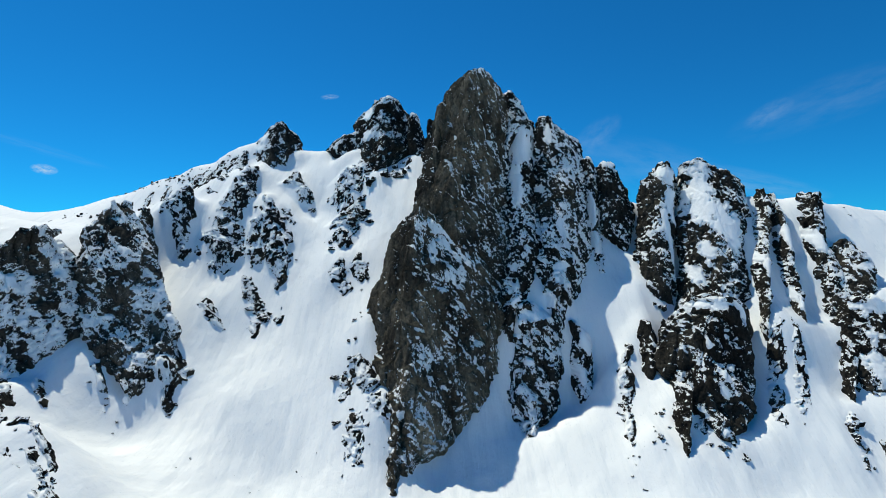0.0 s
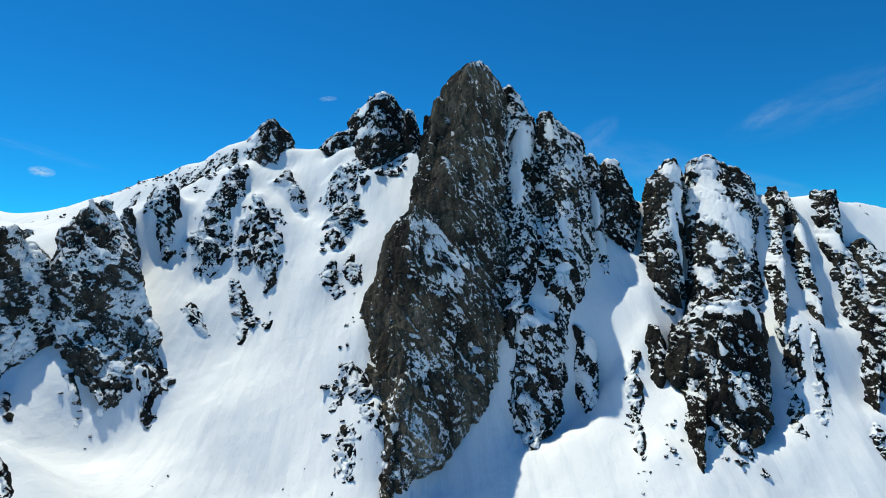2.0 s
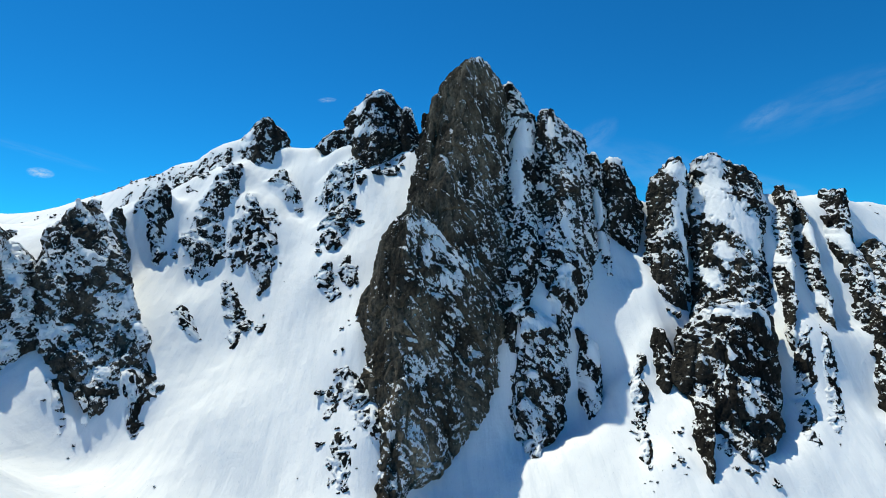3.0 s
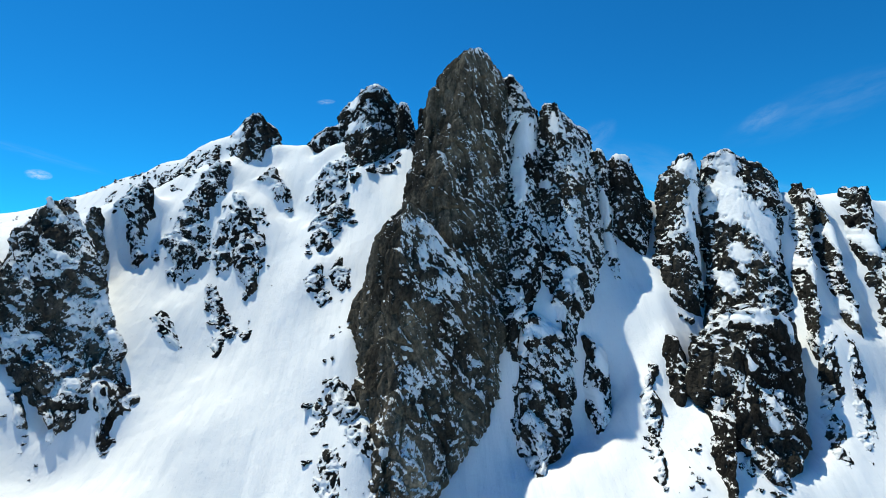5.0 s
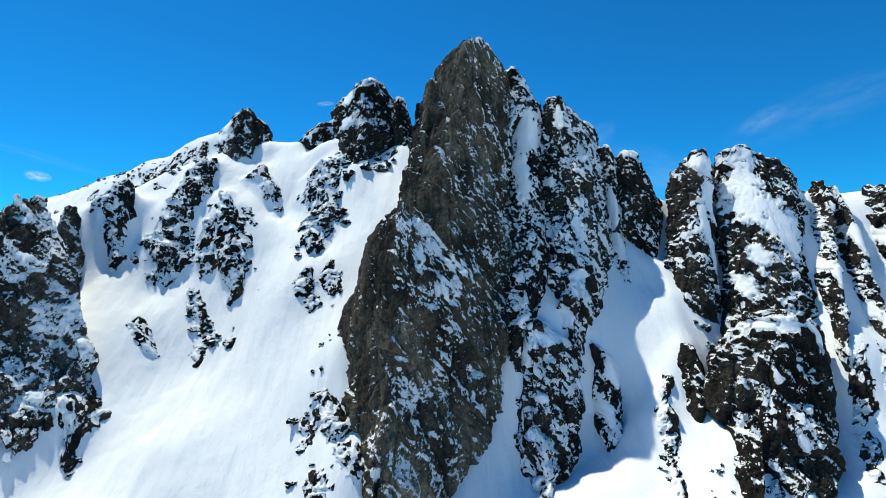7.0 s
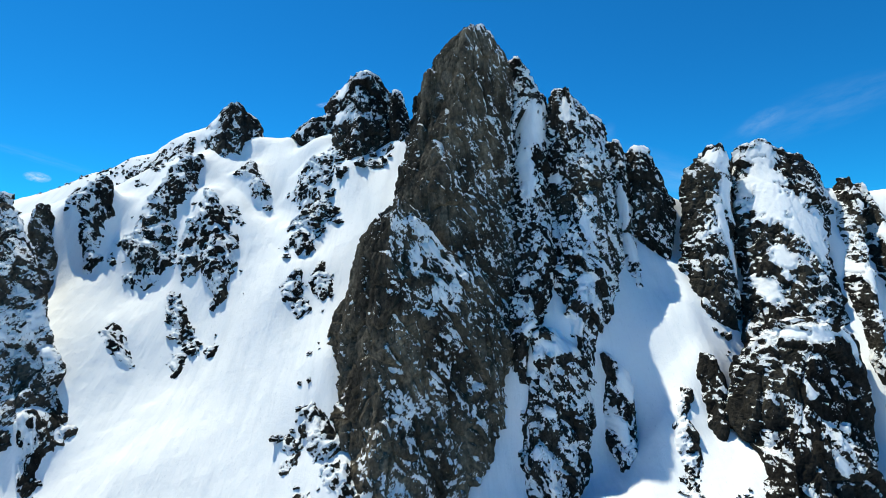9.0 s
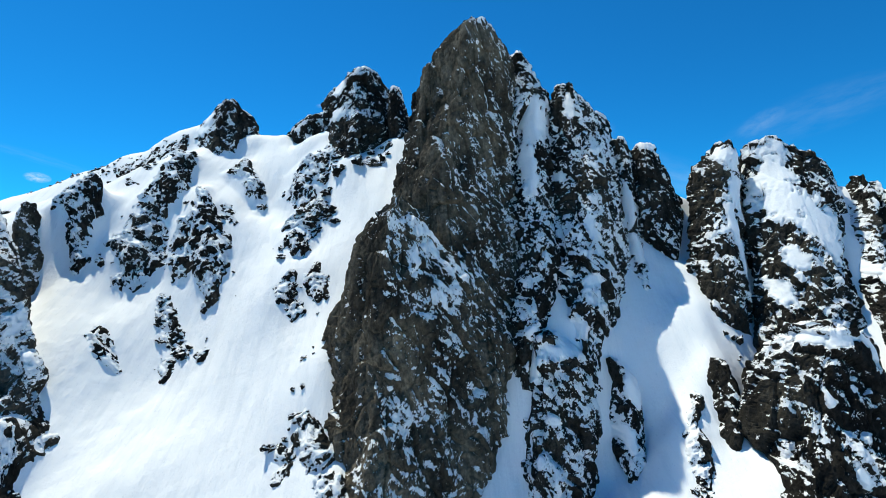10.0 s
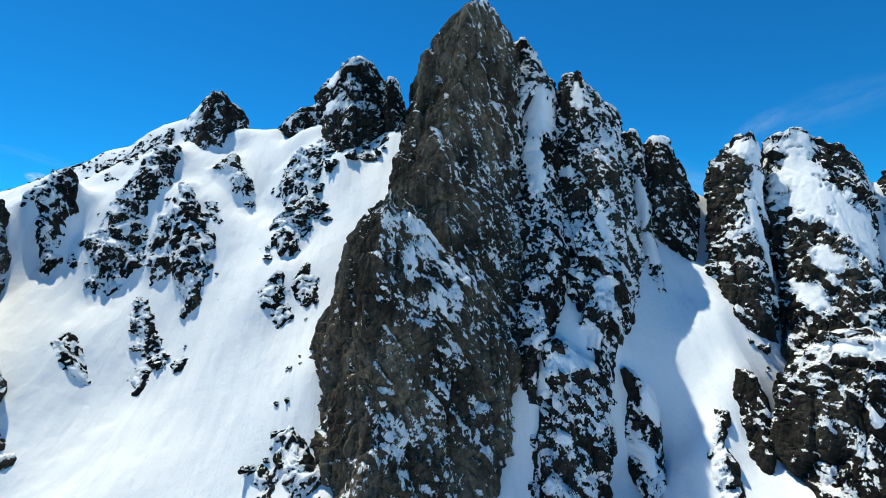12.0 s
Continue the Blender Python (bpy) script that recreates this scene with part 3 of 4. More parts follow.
# left spike
form("rock_crag", [(30.5, -227.8, -226.9, 382), (17.5, -231.2, -223.3, 378), (0.4, -227.5, -216.5, 371), (-23.9, -218.6, -208.4, 358)],
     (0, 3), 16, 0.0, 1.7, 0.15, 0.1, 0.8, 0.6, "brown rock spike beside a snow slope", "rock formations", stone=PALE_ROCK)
# west peak
form("rock_peak", [(124.0, -165.0, -159.5, 496), (117.6, -176.8, -150.6, 493), (108.3, -188.3, -143.5, 489), (93.9, -197.1, -136.3, 482), (74.7, -186.4, -136.2, 472)],
     (2, 2), 30, 0.1, 1.8, 0.34, -0.15, 0.9, 1.3, "pointed rock peak with a snow-covered flank", "rock formations", [(-175.0, 108.0, 5.5, 6.6), (-179.1, 97.7, 6.6, 5.5)])
# middle peak
form("rock_peak", [(144.2, -65.2, -44.5, 484), (135.6, -78.1, -37.1, 480), (124.2, -87.5, -27.1, 476), (108.2, -94.2, -21.4, 471), (93.5, -92.9, -17.9, 464), (72.2, -73.3, -44.3, 452)],
     (2, 1), 36, 0.0, 1.7, 0.28, -0.1, 1.0, 1.3, "dark rounded rock peak with snow on its flank", "rock formations", [(-71.8, 131.0, 6.5, 7.6), (-71.5, 107.3, 7.5, 5.3)])
# middle peak spike
form("rock_pinnacle", [(125.3, -32.3, -23.7, 472), (108.8, -35.6, -18.3, 468), (86.3, -33.0, -12.8, 460)],
     (1, 1), 16, 0.0, 1.7, 0.2, 0.1, 1.0, 1.2, "dark jagged rock teeth beside the peak", "rock formations")
# middle peak gap
form("rock_pinnacle", [(115.4, -13.9, -9.3, 455), (102.2, -16.5, -6.2, 452), (75.9, -18.4, -4.1, 446)],
     (0, 0), 10, 0.0, 1.7, 0.15, 0.1, 0.9, 1.2, "dark narrow rock tooth between peak and tower", "rock formations")
# middle shoulder
form("rock_shoulder", [(111.7, -98.0, -80.2, 489), (106.0, -109.7, -76.1, 487), (96.4, -117.6, -74.7, 482), (83.3, -100.0, -72.8, 474)],
     (2, 2), 16, 0.0, 1.8, 0.35, -0.1, 1.0, 1.2, "low dark rock shoulder on the ridge", "rock formations")
# shoulder back wall
form("rock_buttress", [(101.5, 72.8, 96.9, 424), (90.6, 66.6, 117.8, 421), (71.5, 58.2, 120.0, 417), (51.9, 55.8, 157.8, 413), (18.8, 50.0, 158.6, 404), (-17.1, 52.4, 140.6, 388), (-37.5, 54.5, 125.8, 372)],
     (0, 0), 18, 0.0, 2.2, 0.48, 0.1, 1.0, 0.6, "broad snowy rock wall joining the pinnacles", "rock formations")
# right back wall
form("rock_buttress", [(55.8, 180.4, 197.4, 404), (36.6, 168.8, 238.0, 400), (4.8, 158.9, 239.3, 385), (-28.3, 151.5, 220.8, 362)],
     (0, 0), 14, 0.0, 2.2, 0.7, 0.0, 0.8, 0.6, "snow-filled rock wall between the towers", "rock formations")


# ---- the snow-covered mountainside ----
CREST = [
    (-561.4, 640, 53.0), (-500.9, 610, 37.5), (-451.0, 585, 32.1), (-405.7, 572, 44.2), (-356.4, 555, 58.0), (-304.7, 533, 70.0), (-290.0, 525, 74.0),
    (-254.0, 512, 84.0), (-203.2, 503, 101.0), (-216.0, 503, 96.0), (-137.1, 492, 94.1), (-114.6, 490, 94.8), (-72.7, 485, 109.1), (-22.7, 462, 88.4),
    (154.1, 416, 41.4), (183.8, 395, 27.0), (230.9, 378, 40.2), (249.5, 362, 27.9), (267.7, 362, 36.8), (298.0, 372, 32.8),
    (334.5, 378, 28.3), (-184.0, 500, 104.6), (-174.5, 503, 111.4),
]
WEST_BOWL = [
    (-122.6, 451, 52.0), (-70.9, 440, 46.8), (-81.1, 394, 4.8), (-92.0, 367, -24.2), (-160.6, 350, -42.7), (-124.7, 355, -51.2),
    (-63.3, 345, -45.9), (-48.8, 338, -45.0), (-50.5, 325, -61.5), (-50.6, 314, -73.4), (-45.2, 297, -92.7), (-58.8, 311, -91.9),
    (-88.7, 325, -72.4), (-163.0, 314, -69.9), (-163.0, 292, -89.5), (-128.0, 298, -86.4), (-93.4, 294, -98.4), (-45.1, 280, -112.5),
    (-85.2, 268, -122.6), (-7.3, 273, -129.5), (-134.1, 264, -106.0), (-175.1, 268, -100.1), (-153.7, 198, -79.5), (-164.5, 190, -72.1),
]
WEST_BOWL += [
    (-140.1, 226, -105.9), (-167.3, 402, -4.0), (-196.2, 404, 9.5), (-201.4, 372, -12.1), (-209.2, 426, 37.7), (-319.4, 430, 14.0),
    (-405.0, 500, 21.8), (-324.4, 480, 27.4), (-263.8, 450, 33.2), (-166.9, 444, 47.7), (-133.5, 420, 19.3), (-207.8, 318, -42.3),
    (-234.9, 290, -38.6), (-198.5, 245, -78.1), (-194.5, 261, -77.4), (-191.3, 274, -80.6), (-181.1, 283, -89.6),
]
EAST_GULLIES = [
    (135.8, 394, 4.8), (115.2, 348, -38.5), (101.4, 317, -72.7), (71.8, 297, -101.0), (47.2, 289, -116.1), (50.1, 270, -126.6),
    (36.5, 340, -60.5), (63.1, 400, 18.3), (134.7, 353, -23.3), (109.7, 268, -95.7), (102.4, 250, -120.0), (189.9, 302, -70.6),
    (173.6, 277, -94.2), (198.3, 320, -42.6), (209.5, 338, -14.7), (218.3, 356, 12.3), (217.6, 292, -71.5), (223.8, 312, -41.5),
    (237.2, 336, -3.4), (265.6, 312, -13.6), (148.4, 257, -109.0), (188.6, 257, -103.2), (213.6, 246, -115.3), (171.6, 249, -119.5),
]
EAST_GULLIES += [
    (179.9, 345, -61.4), (225.9, 282, -81.7), (193.9, 372, 8.7), (27.5, 372, -3.7), (-6.8, 322, -100.5), (122.0, 256, -106.3),
    (150.1, 260, -103.0), (135.4, 257, -105.0), (121.5, 305, -81.6), (154.3, 296, -99.0), (103.0, 306, -81.8), (121.4, 338, -48.8),
    (117.4, 327, -61.8), (146.2, 343, -39.9), (156.1, 348, -33.9), (141.8, 351, -31.0), (100.7, 345, -49.8), (103.1, 334, -63.2),
    (128.0, 372, -16.5), (121.0, 359, -28.0), (125.3, 294, -85.2), (124.3, 277, -96.4), (173.6, 279, -94.9), (161.3, 268, -100.1),
]


def spur_of(rows, tall):
    """Only the ribs high under the western ridge stand up as spurs."""
    return 0.0 if rows[0][1] < 400 or tall < 2.5 else 10.0 if tall > 3.5 else 6.5


def spurs(x, y):
    """How far the snow stands up where a rib runs under it: sharp crests that end in a blunt foot."""
    rise = np.zeros(len(x))
    for _, rows, tall, *_ in SCARPS:
        peak = spur_of(rows, tall)
        if not peak:
            continue
        tab = np.array(rows[::-1], dtype=float)
        low, high = tab[0, 1], tab[-1, 1]
        near = (y > low - 12) & (y < high + 12) & (np.abs(x - tab[:, 0].mean()) < 60)
        px, py = x[near], y[near]
        mid, half = np.interp(py, tab[:, 1], tab[:, 0]), np.interp(py, tab[:, 1], tab[:, 3])
        along = (py - low) / (high - low)
        k = np.clip((along + 0.12) / 0.3, 0, 1) * np.clip((1.25 - along) / 0.5, 0, 1)
        off = (px - mid + 0.15 * half) / (1.15 * half + 2.5)
        rise[near] = np.maximum(rise[near], peak * k * np.clip(1 - np.sqrt(off * off + 0.02), 0, 1))
    return rise


def ground_heights(x, y):
    """Height of the snow at arrays of places: a surface through the levels of ridge, bowl and gullies."""
    return (np.sqrt((x[:, None] - LEVELS[None, :, 0]) ** 2 + (y[:, None] - LEVELS[None, :, 1]) ** 2 + 64) @ WEIGHTS[:-3]
            + WEIGHTS[-3] + WEIGHTS[-2] * x * 0.01 + WEIGHTS[-1] * y * 0.01)


def solve_levels():
    pts = np.array(CREST + WEST_BOWL + EAST_GULLIES, dtype=float)
    back = np.array([(x * 1.12, y + 75, z - 55) for x, y, z in CREST] + [(x * 1.3, y + 200, z - 160) for x, y, z in CREST[::2]])
    front = np.array([(x, y, z) for x, y, z in ((-200, 120, -60), (-120, 150, -120), (0, 170, -150), (130, 160, -145), (250, 150, -140), (0, 60, -165), (330, 260, -60), (-330, 260, 10), (-330, 380, 25))], dtype=float)
    feet = []
    for _, rows, nest, depth, *_ in FORMS:
        deep = depth_at(rows, depth)
        cap = 30 if depth > 40 else 14
        out = 0.95 if max(b - a for _, a, b, _ in rows) > 36 else 0.22 if depth < 12 else 0.85
        for k, (z, a, b, y) in enumerate(rows):
            if k < nest[0]:
                feet.append((a - 1, y + min(out * deep[k], cap), z))
            if k < nest[1]:
                feet.append((b + 1, y + min(out * deep[k], cap), z))
        if nest[0] or nest[1]:
            z, a, b, y = rows[0]
            feet.append(((a + b) / 2, y, z + 1))
    for _, rows, tall, *_ in SCARPS:
        feet += [(x, y, z - 0.6 * spur_of(rows, tall)) for x, y, z, _ in rows]
    pts = np.vstack([pts, back, front, feet])
    d = np.sqrt(((pts[:, None, :2] - pts[None, :, :2]) ** 2).sum(2) + 64)
    q = np.column_stack([np.ones(len(pts)), pts[:, 0] * 0.01, pts[:, 1] * 0.01])
    big = np.block([[d - 3.0 * np.eye(len(pts)), q], [q.T, np.zeros((3, 3))]])
    return pts, np.linalg.solve(big, np.concatenate([pts[:, 2], np.zeros(3)]))


LEVELS, WEIGHTS = solve_levels()


def spread(lo, hi, step, far):
    mid = list(np.arange(lo, hi + 0.1, step))
    grow, k = step, 1.0
    low, high = [lo], [hi]
    while low[-1] > -far:
        grow *= 1.18
        low.append(low[-1] - grow)
        high.append(high[-1] + grow)
    return np.array(low[:0:-1] + mid + high[1:])


def snow_height(x, y):
    near_x, near_y = np.clip(x, -620, 480), np.clip(y, 20, 680)
    z = ground_heights(near_x, near_y)
    off = np.hypot(x - near_x, y - near_y)
    w = np.clip(off / 500, 0, 1)
    w = w * w * (3 - 2 * w)
    far = -330 + 170 * layered(x / 620, y / 620, x * 0, 5, 5)
    z = z * (1 - w) + far * w
    soft = layered(x / 26, y / 40, x * 0, 11, 4) - 0.5
    runnel = ridged(x / 9 + 1.5 * grain3(x / 40, y / 60, x * 0, 4), y / 70, x * 0, 23, 2) - 0.6
    rut = ridged(x / 3.1 + 2 * grain3(x / 25, y / 40, x * 0, 8), y / 34, x * 0, 29, 2) - 0.6
    patch = np.clip(3 * layered(x / 35, y / 50, x * 0, 41, 3) - 1.2, 0, 1)
    return z + spurs(x, y) + 3.2 * soft + 0.9 * runnel + 0.5 * rut * patch + 1.1 * (layered(x / 5, y / 7, x * 0, 3, 4, 0.6) - 0.5)


def build_ground():
    xs, ys = spread(-360, 330, 1.6, 3800), spread(165, 520, 1.6, 3800)
    gx, gy = np.meshgrid(xs, ys)
    x, y = gx.ravel(), gy.ravel()
    z = snow_height(x, y)
    r, c = len(ys), len(xs)
    i = (np.arange(r - 1)[:, None] * c + np.arange(c - 1)[None, :]).ravel()
    quads = np.column_stack([i, i + 1, i + c + 1, i + c])
    ob = new("ground", mesh_of("ground", np.column_stack([x, y, z]), quads, SNOW))
    tagged(ob, "snow-covered mountain bowl with gullies and a crest", "snow slope", kind="structure")


build_ground()


# ---- building the rock forms ----
def facets(x, y, z, sx, sy, sz, seed):
    """Broken planes: each cell of a scattered net has its own push and tilt; the joints between cells are cut in."""
    px, py, pz = x / sx, y / sy, z / sz
    fx, fy, fz = (np.floor(a).astype(np.int64) for a in (px, py, pz))
    best = np.full(len(x), 9.0)
    second = np.full(len(x), 9.0)
    key = np.zeros(len(x), dtype=np.int64)
    ox, oy, oz = np.zeros(len(x)), np.zeros(len(x)), np.zeros(len(x))
    for a in (-1, 0, 1):
        for b in (-1, 0, 1):
            for c in (-1, 0, 1):
                h = ((fx + a) * 374761393 + (fy + b) * 668265263 + (fz + c) * 1013904223 + seed * 1274126177) & 0x7FFFFFFF
                h = ((h ^ (h >> 13)) * 1103515245 + 12345) & 0x7FFFFFFF
                h = ((h ^ (h >> 15)) * 69069 + 1) & 0x7FFFFFFF
                dx = px - (fx + a + (h & 1023) / 1023)
                dy = py - (fy + b + ((h >> 10) & 1023) / 1023)
                dz = pz - (fz + c + ((h >> 20) & 1023) / 1023)
                d = dx * dx + dy * dy + dz * dz
                near = d < best
                second = np.where(near, best, np.minimum(second, d))
                best = np.where(near, d, best)
                key = np.where(near, h, key)
                ox, oy, oz = np.where(near, dx, ox), np.where(near, dy, oy), np.where(near, dz, oz)
    h = ((key ^ (key >> 7)) * 1103515245 + 4321) & 0x7FFFFFFF
    h = ((h ^ (h >> 15)) * 69069 + 1) & 0x7FFFFFFF
    push = (h & 255) / 255 - 0.5
    tx, ty, tz = (((h >> k) & 127) / 127 - 0.5 for k in (8, 15, 22))
    joint = np.clip((np.sqrt(second) - np.sqrt(best)) / 0.16, 0, 1)
    return push + 0.9 * (tx * ox + ty * oy) + 0.7 * (tz - 0.25) * oz - 0.35 * (1 - joint)


def islands(quads, count):
    """The connected piece to which each face belongs."""
    lab = np.arange(count)
    while True:
        low = lab[quads].min(axis=1)
        nxt = lab.copy()
        for i in range(4):
            np.minimum.at(nxt, quads[:, i], low)
        nxt = nxt[nxt]
        if (nxt == lab).all():
            return lab[quads[:, 0]]
        lab = nxt


def snow_piece(name, verts, quads, lift, parent, label="", kind=""):
    used, inv = np.unique(quads.ravel(), return_inverse=True)
    ob = new(name, mesh_of(name, verts[used] + lift[used], inv.reshape(-1, 4), SNOW))
    ob.parent = parent
    tagged(ob, label, kind=kind)


def crag(name, rows, nest, depth, prow, sharp, snow, lee, rough, step, label, group, fields, stone, seed):
    """A rock body with jointed, fluted faces, and the snow that lies on it."""
    first = rows[0]
    widen = 0.5 * (first[2] - first[1])
    tab = np.array([(first[0] - 22, first[1] - widen * 0.1, first[2] + widen * 0.1, first[3] - 3)] + rows, dtype=float)
    height = tab[-1, 0] - tab[0, 0]
    zs = np.linspace(tab[0, 0], tab[-1, 0], max(8, int(height / step)))
    x0, x1, yf = (np.interp(zs, tab[:, 0], tab[:, i]) for i in (1, 2, 3))
    for arr in (x0, x1, yf):
        k = max(1, int(3 / step))
        pad = np.pad(arr, k, mode="edge")
        arr[:] = np.convolve(pad, np.ones(2 * k + 1) / (2 * k + 1), mode="valid")
    widest = (tab[:, 2] - tab[:, 1]).max()
    nf = max(14, int(1.3 * math.hypot(widest, depth) / step))
    nb = max(8, nf // 4)
    s = np.concatenate([np.linspace(-1, 1, nf, endpoint=False), np.linspace(1, -1, nb, endpoint=False)])
    front = np.concatenate([np.ones(nf, bool), np.zeros(nb, bool)])
    reach = np.clip(np.where(s < prow, (prow - s) / (1 + prow), (s - prow) / (1 - prow)), 0, 1)
    prof = np.where(front, reach ** sharp, 1 + 0.8 * (1 - s * s))
    wid, mid = (x1 - x0) / 2, (x1 + x0) / 2
    ragged = min(1.0, max(0.12, 1.25 - widest / 45))
    mid = mid + 0.25 * (ragged > 0.2) * ragged * wid * (layered(zs / 7, zs * 0, zs * 0 + 3, seed + 20, 3, 0.6) - 0.5)
    wid = wid * (1 + 0.5 * (ragged > 0.2) * ragged * (layered(zs / 5, zs * 0 + 9, zs * 0, seed + 21, 3, 0.6) - 0.5))
    dep = depth * np.clip(wid / (0.5 * widest), 0.25, 1) ** 0.7
    X = mid[:, None] + wid[:, None] * s[None, :]
    Y = yf[:, None] + dep[:, None] * prof[None, :]
    Z = np.repeat(zs[:, None], len(s), 1)
    cx, cy = X[-1].mean(), Y[-1].mean()
    tops = [(X[-1] + (cx - X[-1]) * q, Y[-1] + (cy - Y[-1]) * q, Z[-1] + min(0.35 * wid[-1], 1.6) * (1 - (1 - q) ** 2)) for q in (0.25, 0.5, 0.75, 0.97)]
    X, Y, Z = (np.vstack([a, *[t[i] for t in tops]]) for i, a in enumerate((X, Y, Z)))
    r, c = X.shape
    verts = np.column_stack([X.ravel(), Y.ravel(), Z.ravel()])
    j = np.arange(c)
    i = (np.arange(r - 1)[:, None] * c + j[None, :]).ravel()
    i2 = (np.arange(r - 1)[:, None] * c + ((j + 1) % c)[None, :]).ravel()
    quads = np.column_stack([i, i2, i2 + c, i + c])
    _, vn = normals_of(verts, quads)
    x, y, z = verts.T
    size = min(1.0, (0.55 if depth < 12 else 0.3) + widest / 70)
    warp = 8 * (layered(x / 20, y / 20, z / 26, seed, 3) - 0.5)
    flute = ridged((x + warp) / 13, (y + warp) / 13, z / 60, seed + 1, 2) - 0.62
    wx, wy, wz = x + warp + 0.22 * z, y + 0.6 * warp, z + 0.8 * warp - 0.3 * x
    edge = 1.5 * (layered(x / 6, y / 6, z / 8, seed + 8, 4, 0.65) - 0.5)
    field = np.zeros(len(x))
    for fx, fz, rx, rz in fields:
        d = np.hypot((x - fx) / rx, (z - fz) / rz) + edge
        field = np.maximum(field, np.clip((1.05 - d) / 0.5, 0, 1))
    field *= vn[:, 1] < 0.3
    dip = z - 0.7 * x + 1.2 * warp
    upright = 1.0 if sharp >= 1.9 else 0.35
    column = ridged((x + 0.4 * warp) / 5.5, (y + 0.4 * warp) / 5.5, z / 45, seed + 18, 2) - 0.62
    flecked = stone is not ROCK
    bare = 1 - (0.3 if flecked else 0.9) * field
    broad = size * bare * (3.6 * flute + 2.2 * (ridged((x + 0.35 * z + warp) / 17, (y + warp) / 17, (z - 0.35 * x) / 36, seed + 2, 2) - 0.62)
                    + 3.2 * facets(wx, wy, wz * (1 - 0.5 * (upright > 0.5)), 11, 11, 26, seed + 3))
    keep = np.clip(3 * layered(x / 17, y / 17, z / 20, seed + 9, 2) - 1, 0, 1)
    shelf = keep * (ridged(x / 22, y / 22, (dip - 0.7 * warp) / 6, seed + 10, 2) - 0.62)
    middle = size ** 0.5 * (2.6 * upright * column + 1.0 * (ridged(wx / 6.5, wy / 6.5, wz / 14, seed + 11, 3) - 0.62) + 1.6 * (1.2 - upright) * shelf + 1.3 * facets(wx, wy, wz, 4.2, 4.2, 11, seed + 13))
    small = 0.55 * facets(wx, wy, wz, 1.9, 1.9, 4.2, seed + 4)
    course = (dip + 7 * (layered(x / 7, y / 7, z / 10, seed + 14, 2) - 0.5)) / 5.2
    course2 = (z + 0.5 * x + warp + 3 * (layered(x / 5, y / 5, z / 8, seed + 15, 2) - 0.5)) / 3.1
    kept = np.clip(5 * layered(x / 9, y / 9, z / 11, seed + 16, 2) - 2.1, 0, 1)
    small = small + 0.8 * (1.25 - upright) * size ** 0.5 * kept * (course - np.floor(course) - 0.5) + 0.3 * (1.25 - upright) * (1 - kept) * (course2 - np.floor(course2) - 0.5)
    push = rough * (broad + (middle + small) * (1 - (0.3 if flecked else 0.75) * field))
    bias = push.mean()
    inset = 0.3 - 2.0 * upright * min(1.0, widest / 50) * size * np.abs(vn[:, 0])
    push = push - bias + inset
    calm = verts + vn * (rough * (broad + 0.6 * middle * (1 - 0.75 * field)) - bias + inset + 0.25)[:, None]
    _, calm_n = normals_of(calm, quads)
    verts = verts + vn * push[:, None]
    top = np.clip((z - (zs[-1] - 0.16 * height - 4)) / (0.16 * height + 4), 0, 1)
    jag = 5.5 * size * min(1.0, max(0.12, 12 / max(1, tab[-1, 2] - tab[-1, 1]) - 0.3)) * top * (ridged(x / 4.5, y / 4.5, z / 30, seed + 12, 2) - 0.55)
    verts[:, 2] += jag
    calm[:, 2] += jag
    fn, vn = normals_of(verts, quads)
    ob = new(name, mesh_of(name, verts, quads, stone, False))
    tagged(ob, label, "rock", group)
    # snow on the ledges, as much of it as the form holds
    mx, my, mz = verts.T
    soft = 0.45 * calm_n + 0.55 * vn
    bend = 8 * (layered(mx / 14, my / 14, mz / 14, seed + 5, 2) - 0.5)
    band = 11 if stone is WEATHERED_ROCK else 6
    patch = layered((0.87 * mx + 0.5 * mz + bend) / band, my / 8, (0.87 * mz - 0.5 * mx) / (20 if upright > 0.5 else 1.5 * band), seed + 6, 3) - 0.5
    speck = layered((0.8 * mx - 0.6 * mz + bend) / 2.8, my / 2.8, (0.8 * mz + 0.6 * mx) / 1.7, seed + 7, 3, 0.8) - 0.5
    lie = (0.75 - 0.35 * upright) * soft[:, 2] + 0.8 * lee * soft[:, 0] + 0.175 * band * patch + 1.6 * speck
    seen = (vn[:, 1] < 0.15) & (field < 0.2) & (mz > zs[0] + 14)
    level, widths = np.quantile(lie[seen], 1 - snow), lie[seen].std()
    lie = (lie - level) / widths + (1.15 if flecked else 3.0) * field
    at = ob.data.attributes.new("snow_lie", "FLOAT", "POINT")
    at.data.foreach_set("value", lie.astype(np.float32))
    lies = lie[quads].min(axis=1) > 0.45
    if not lies.any():
        return
    part_q = quads[lies]
    all_n = np.bincount(quads.ravel(), minlength=len(verts))
    sn_n = np.bincount(part_q.ravel(), minlength=len(verts))
    inner = sn_n / np.maximum(all_n, 1)
    lift = (calm - verts) * (inner ** 2)[:, None] + (vn + np.array([0, 0, 0.6])) * (0.05 + 0.25 * inner ** 2)[:, None]
    lab = islands(part_q, len(verts))
    names, counts = np.unique(lab, return_counts=True)
    order = names[np.argsort(-counts)]
    large = [k for k in order[:18] if counts[names == k][0] > 32]
    for k in large:
        high = verts[part_q[lab == k]][:, :, 2].max() > zs[-1] - 4
        snow_piece("snow_cap" if high else "snow_ledge", verts, part_q[lab == k], lift, ob, "white snow cap" if high else "white snow on a rock ledge")


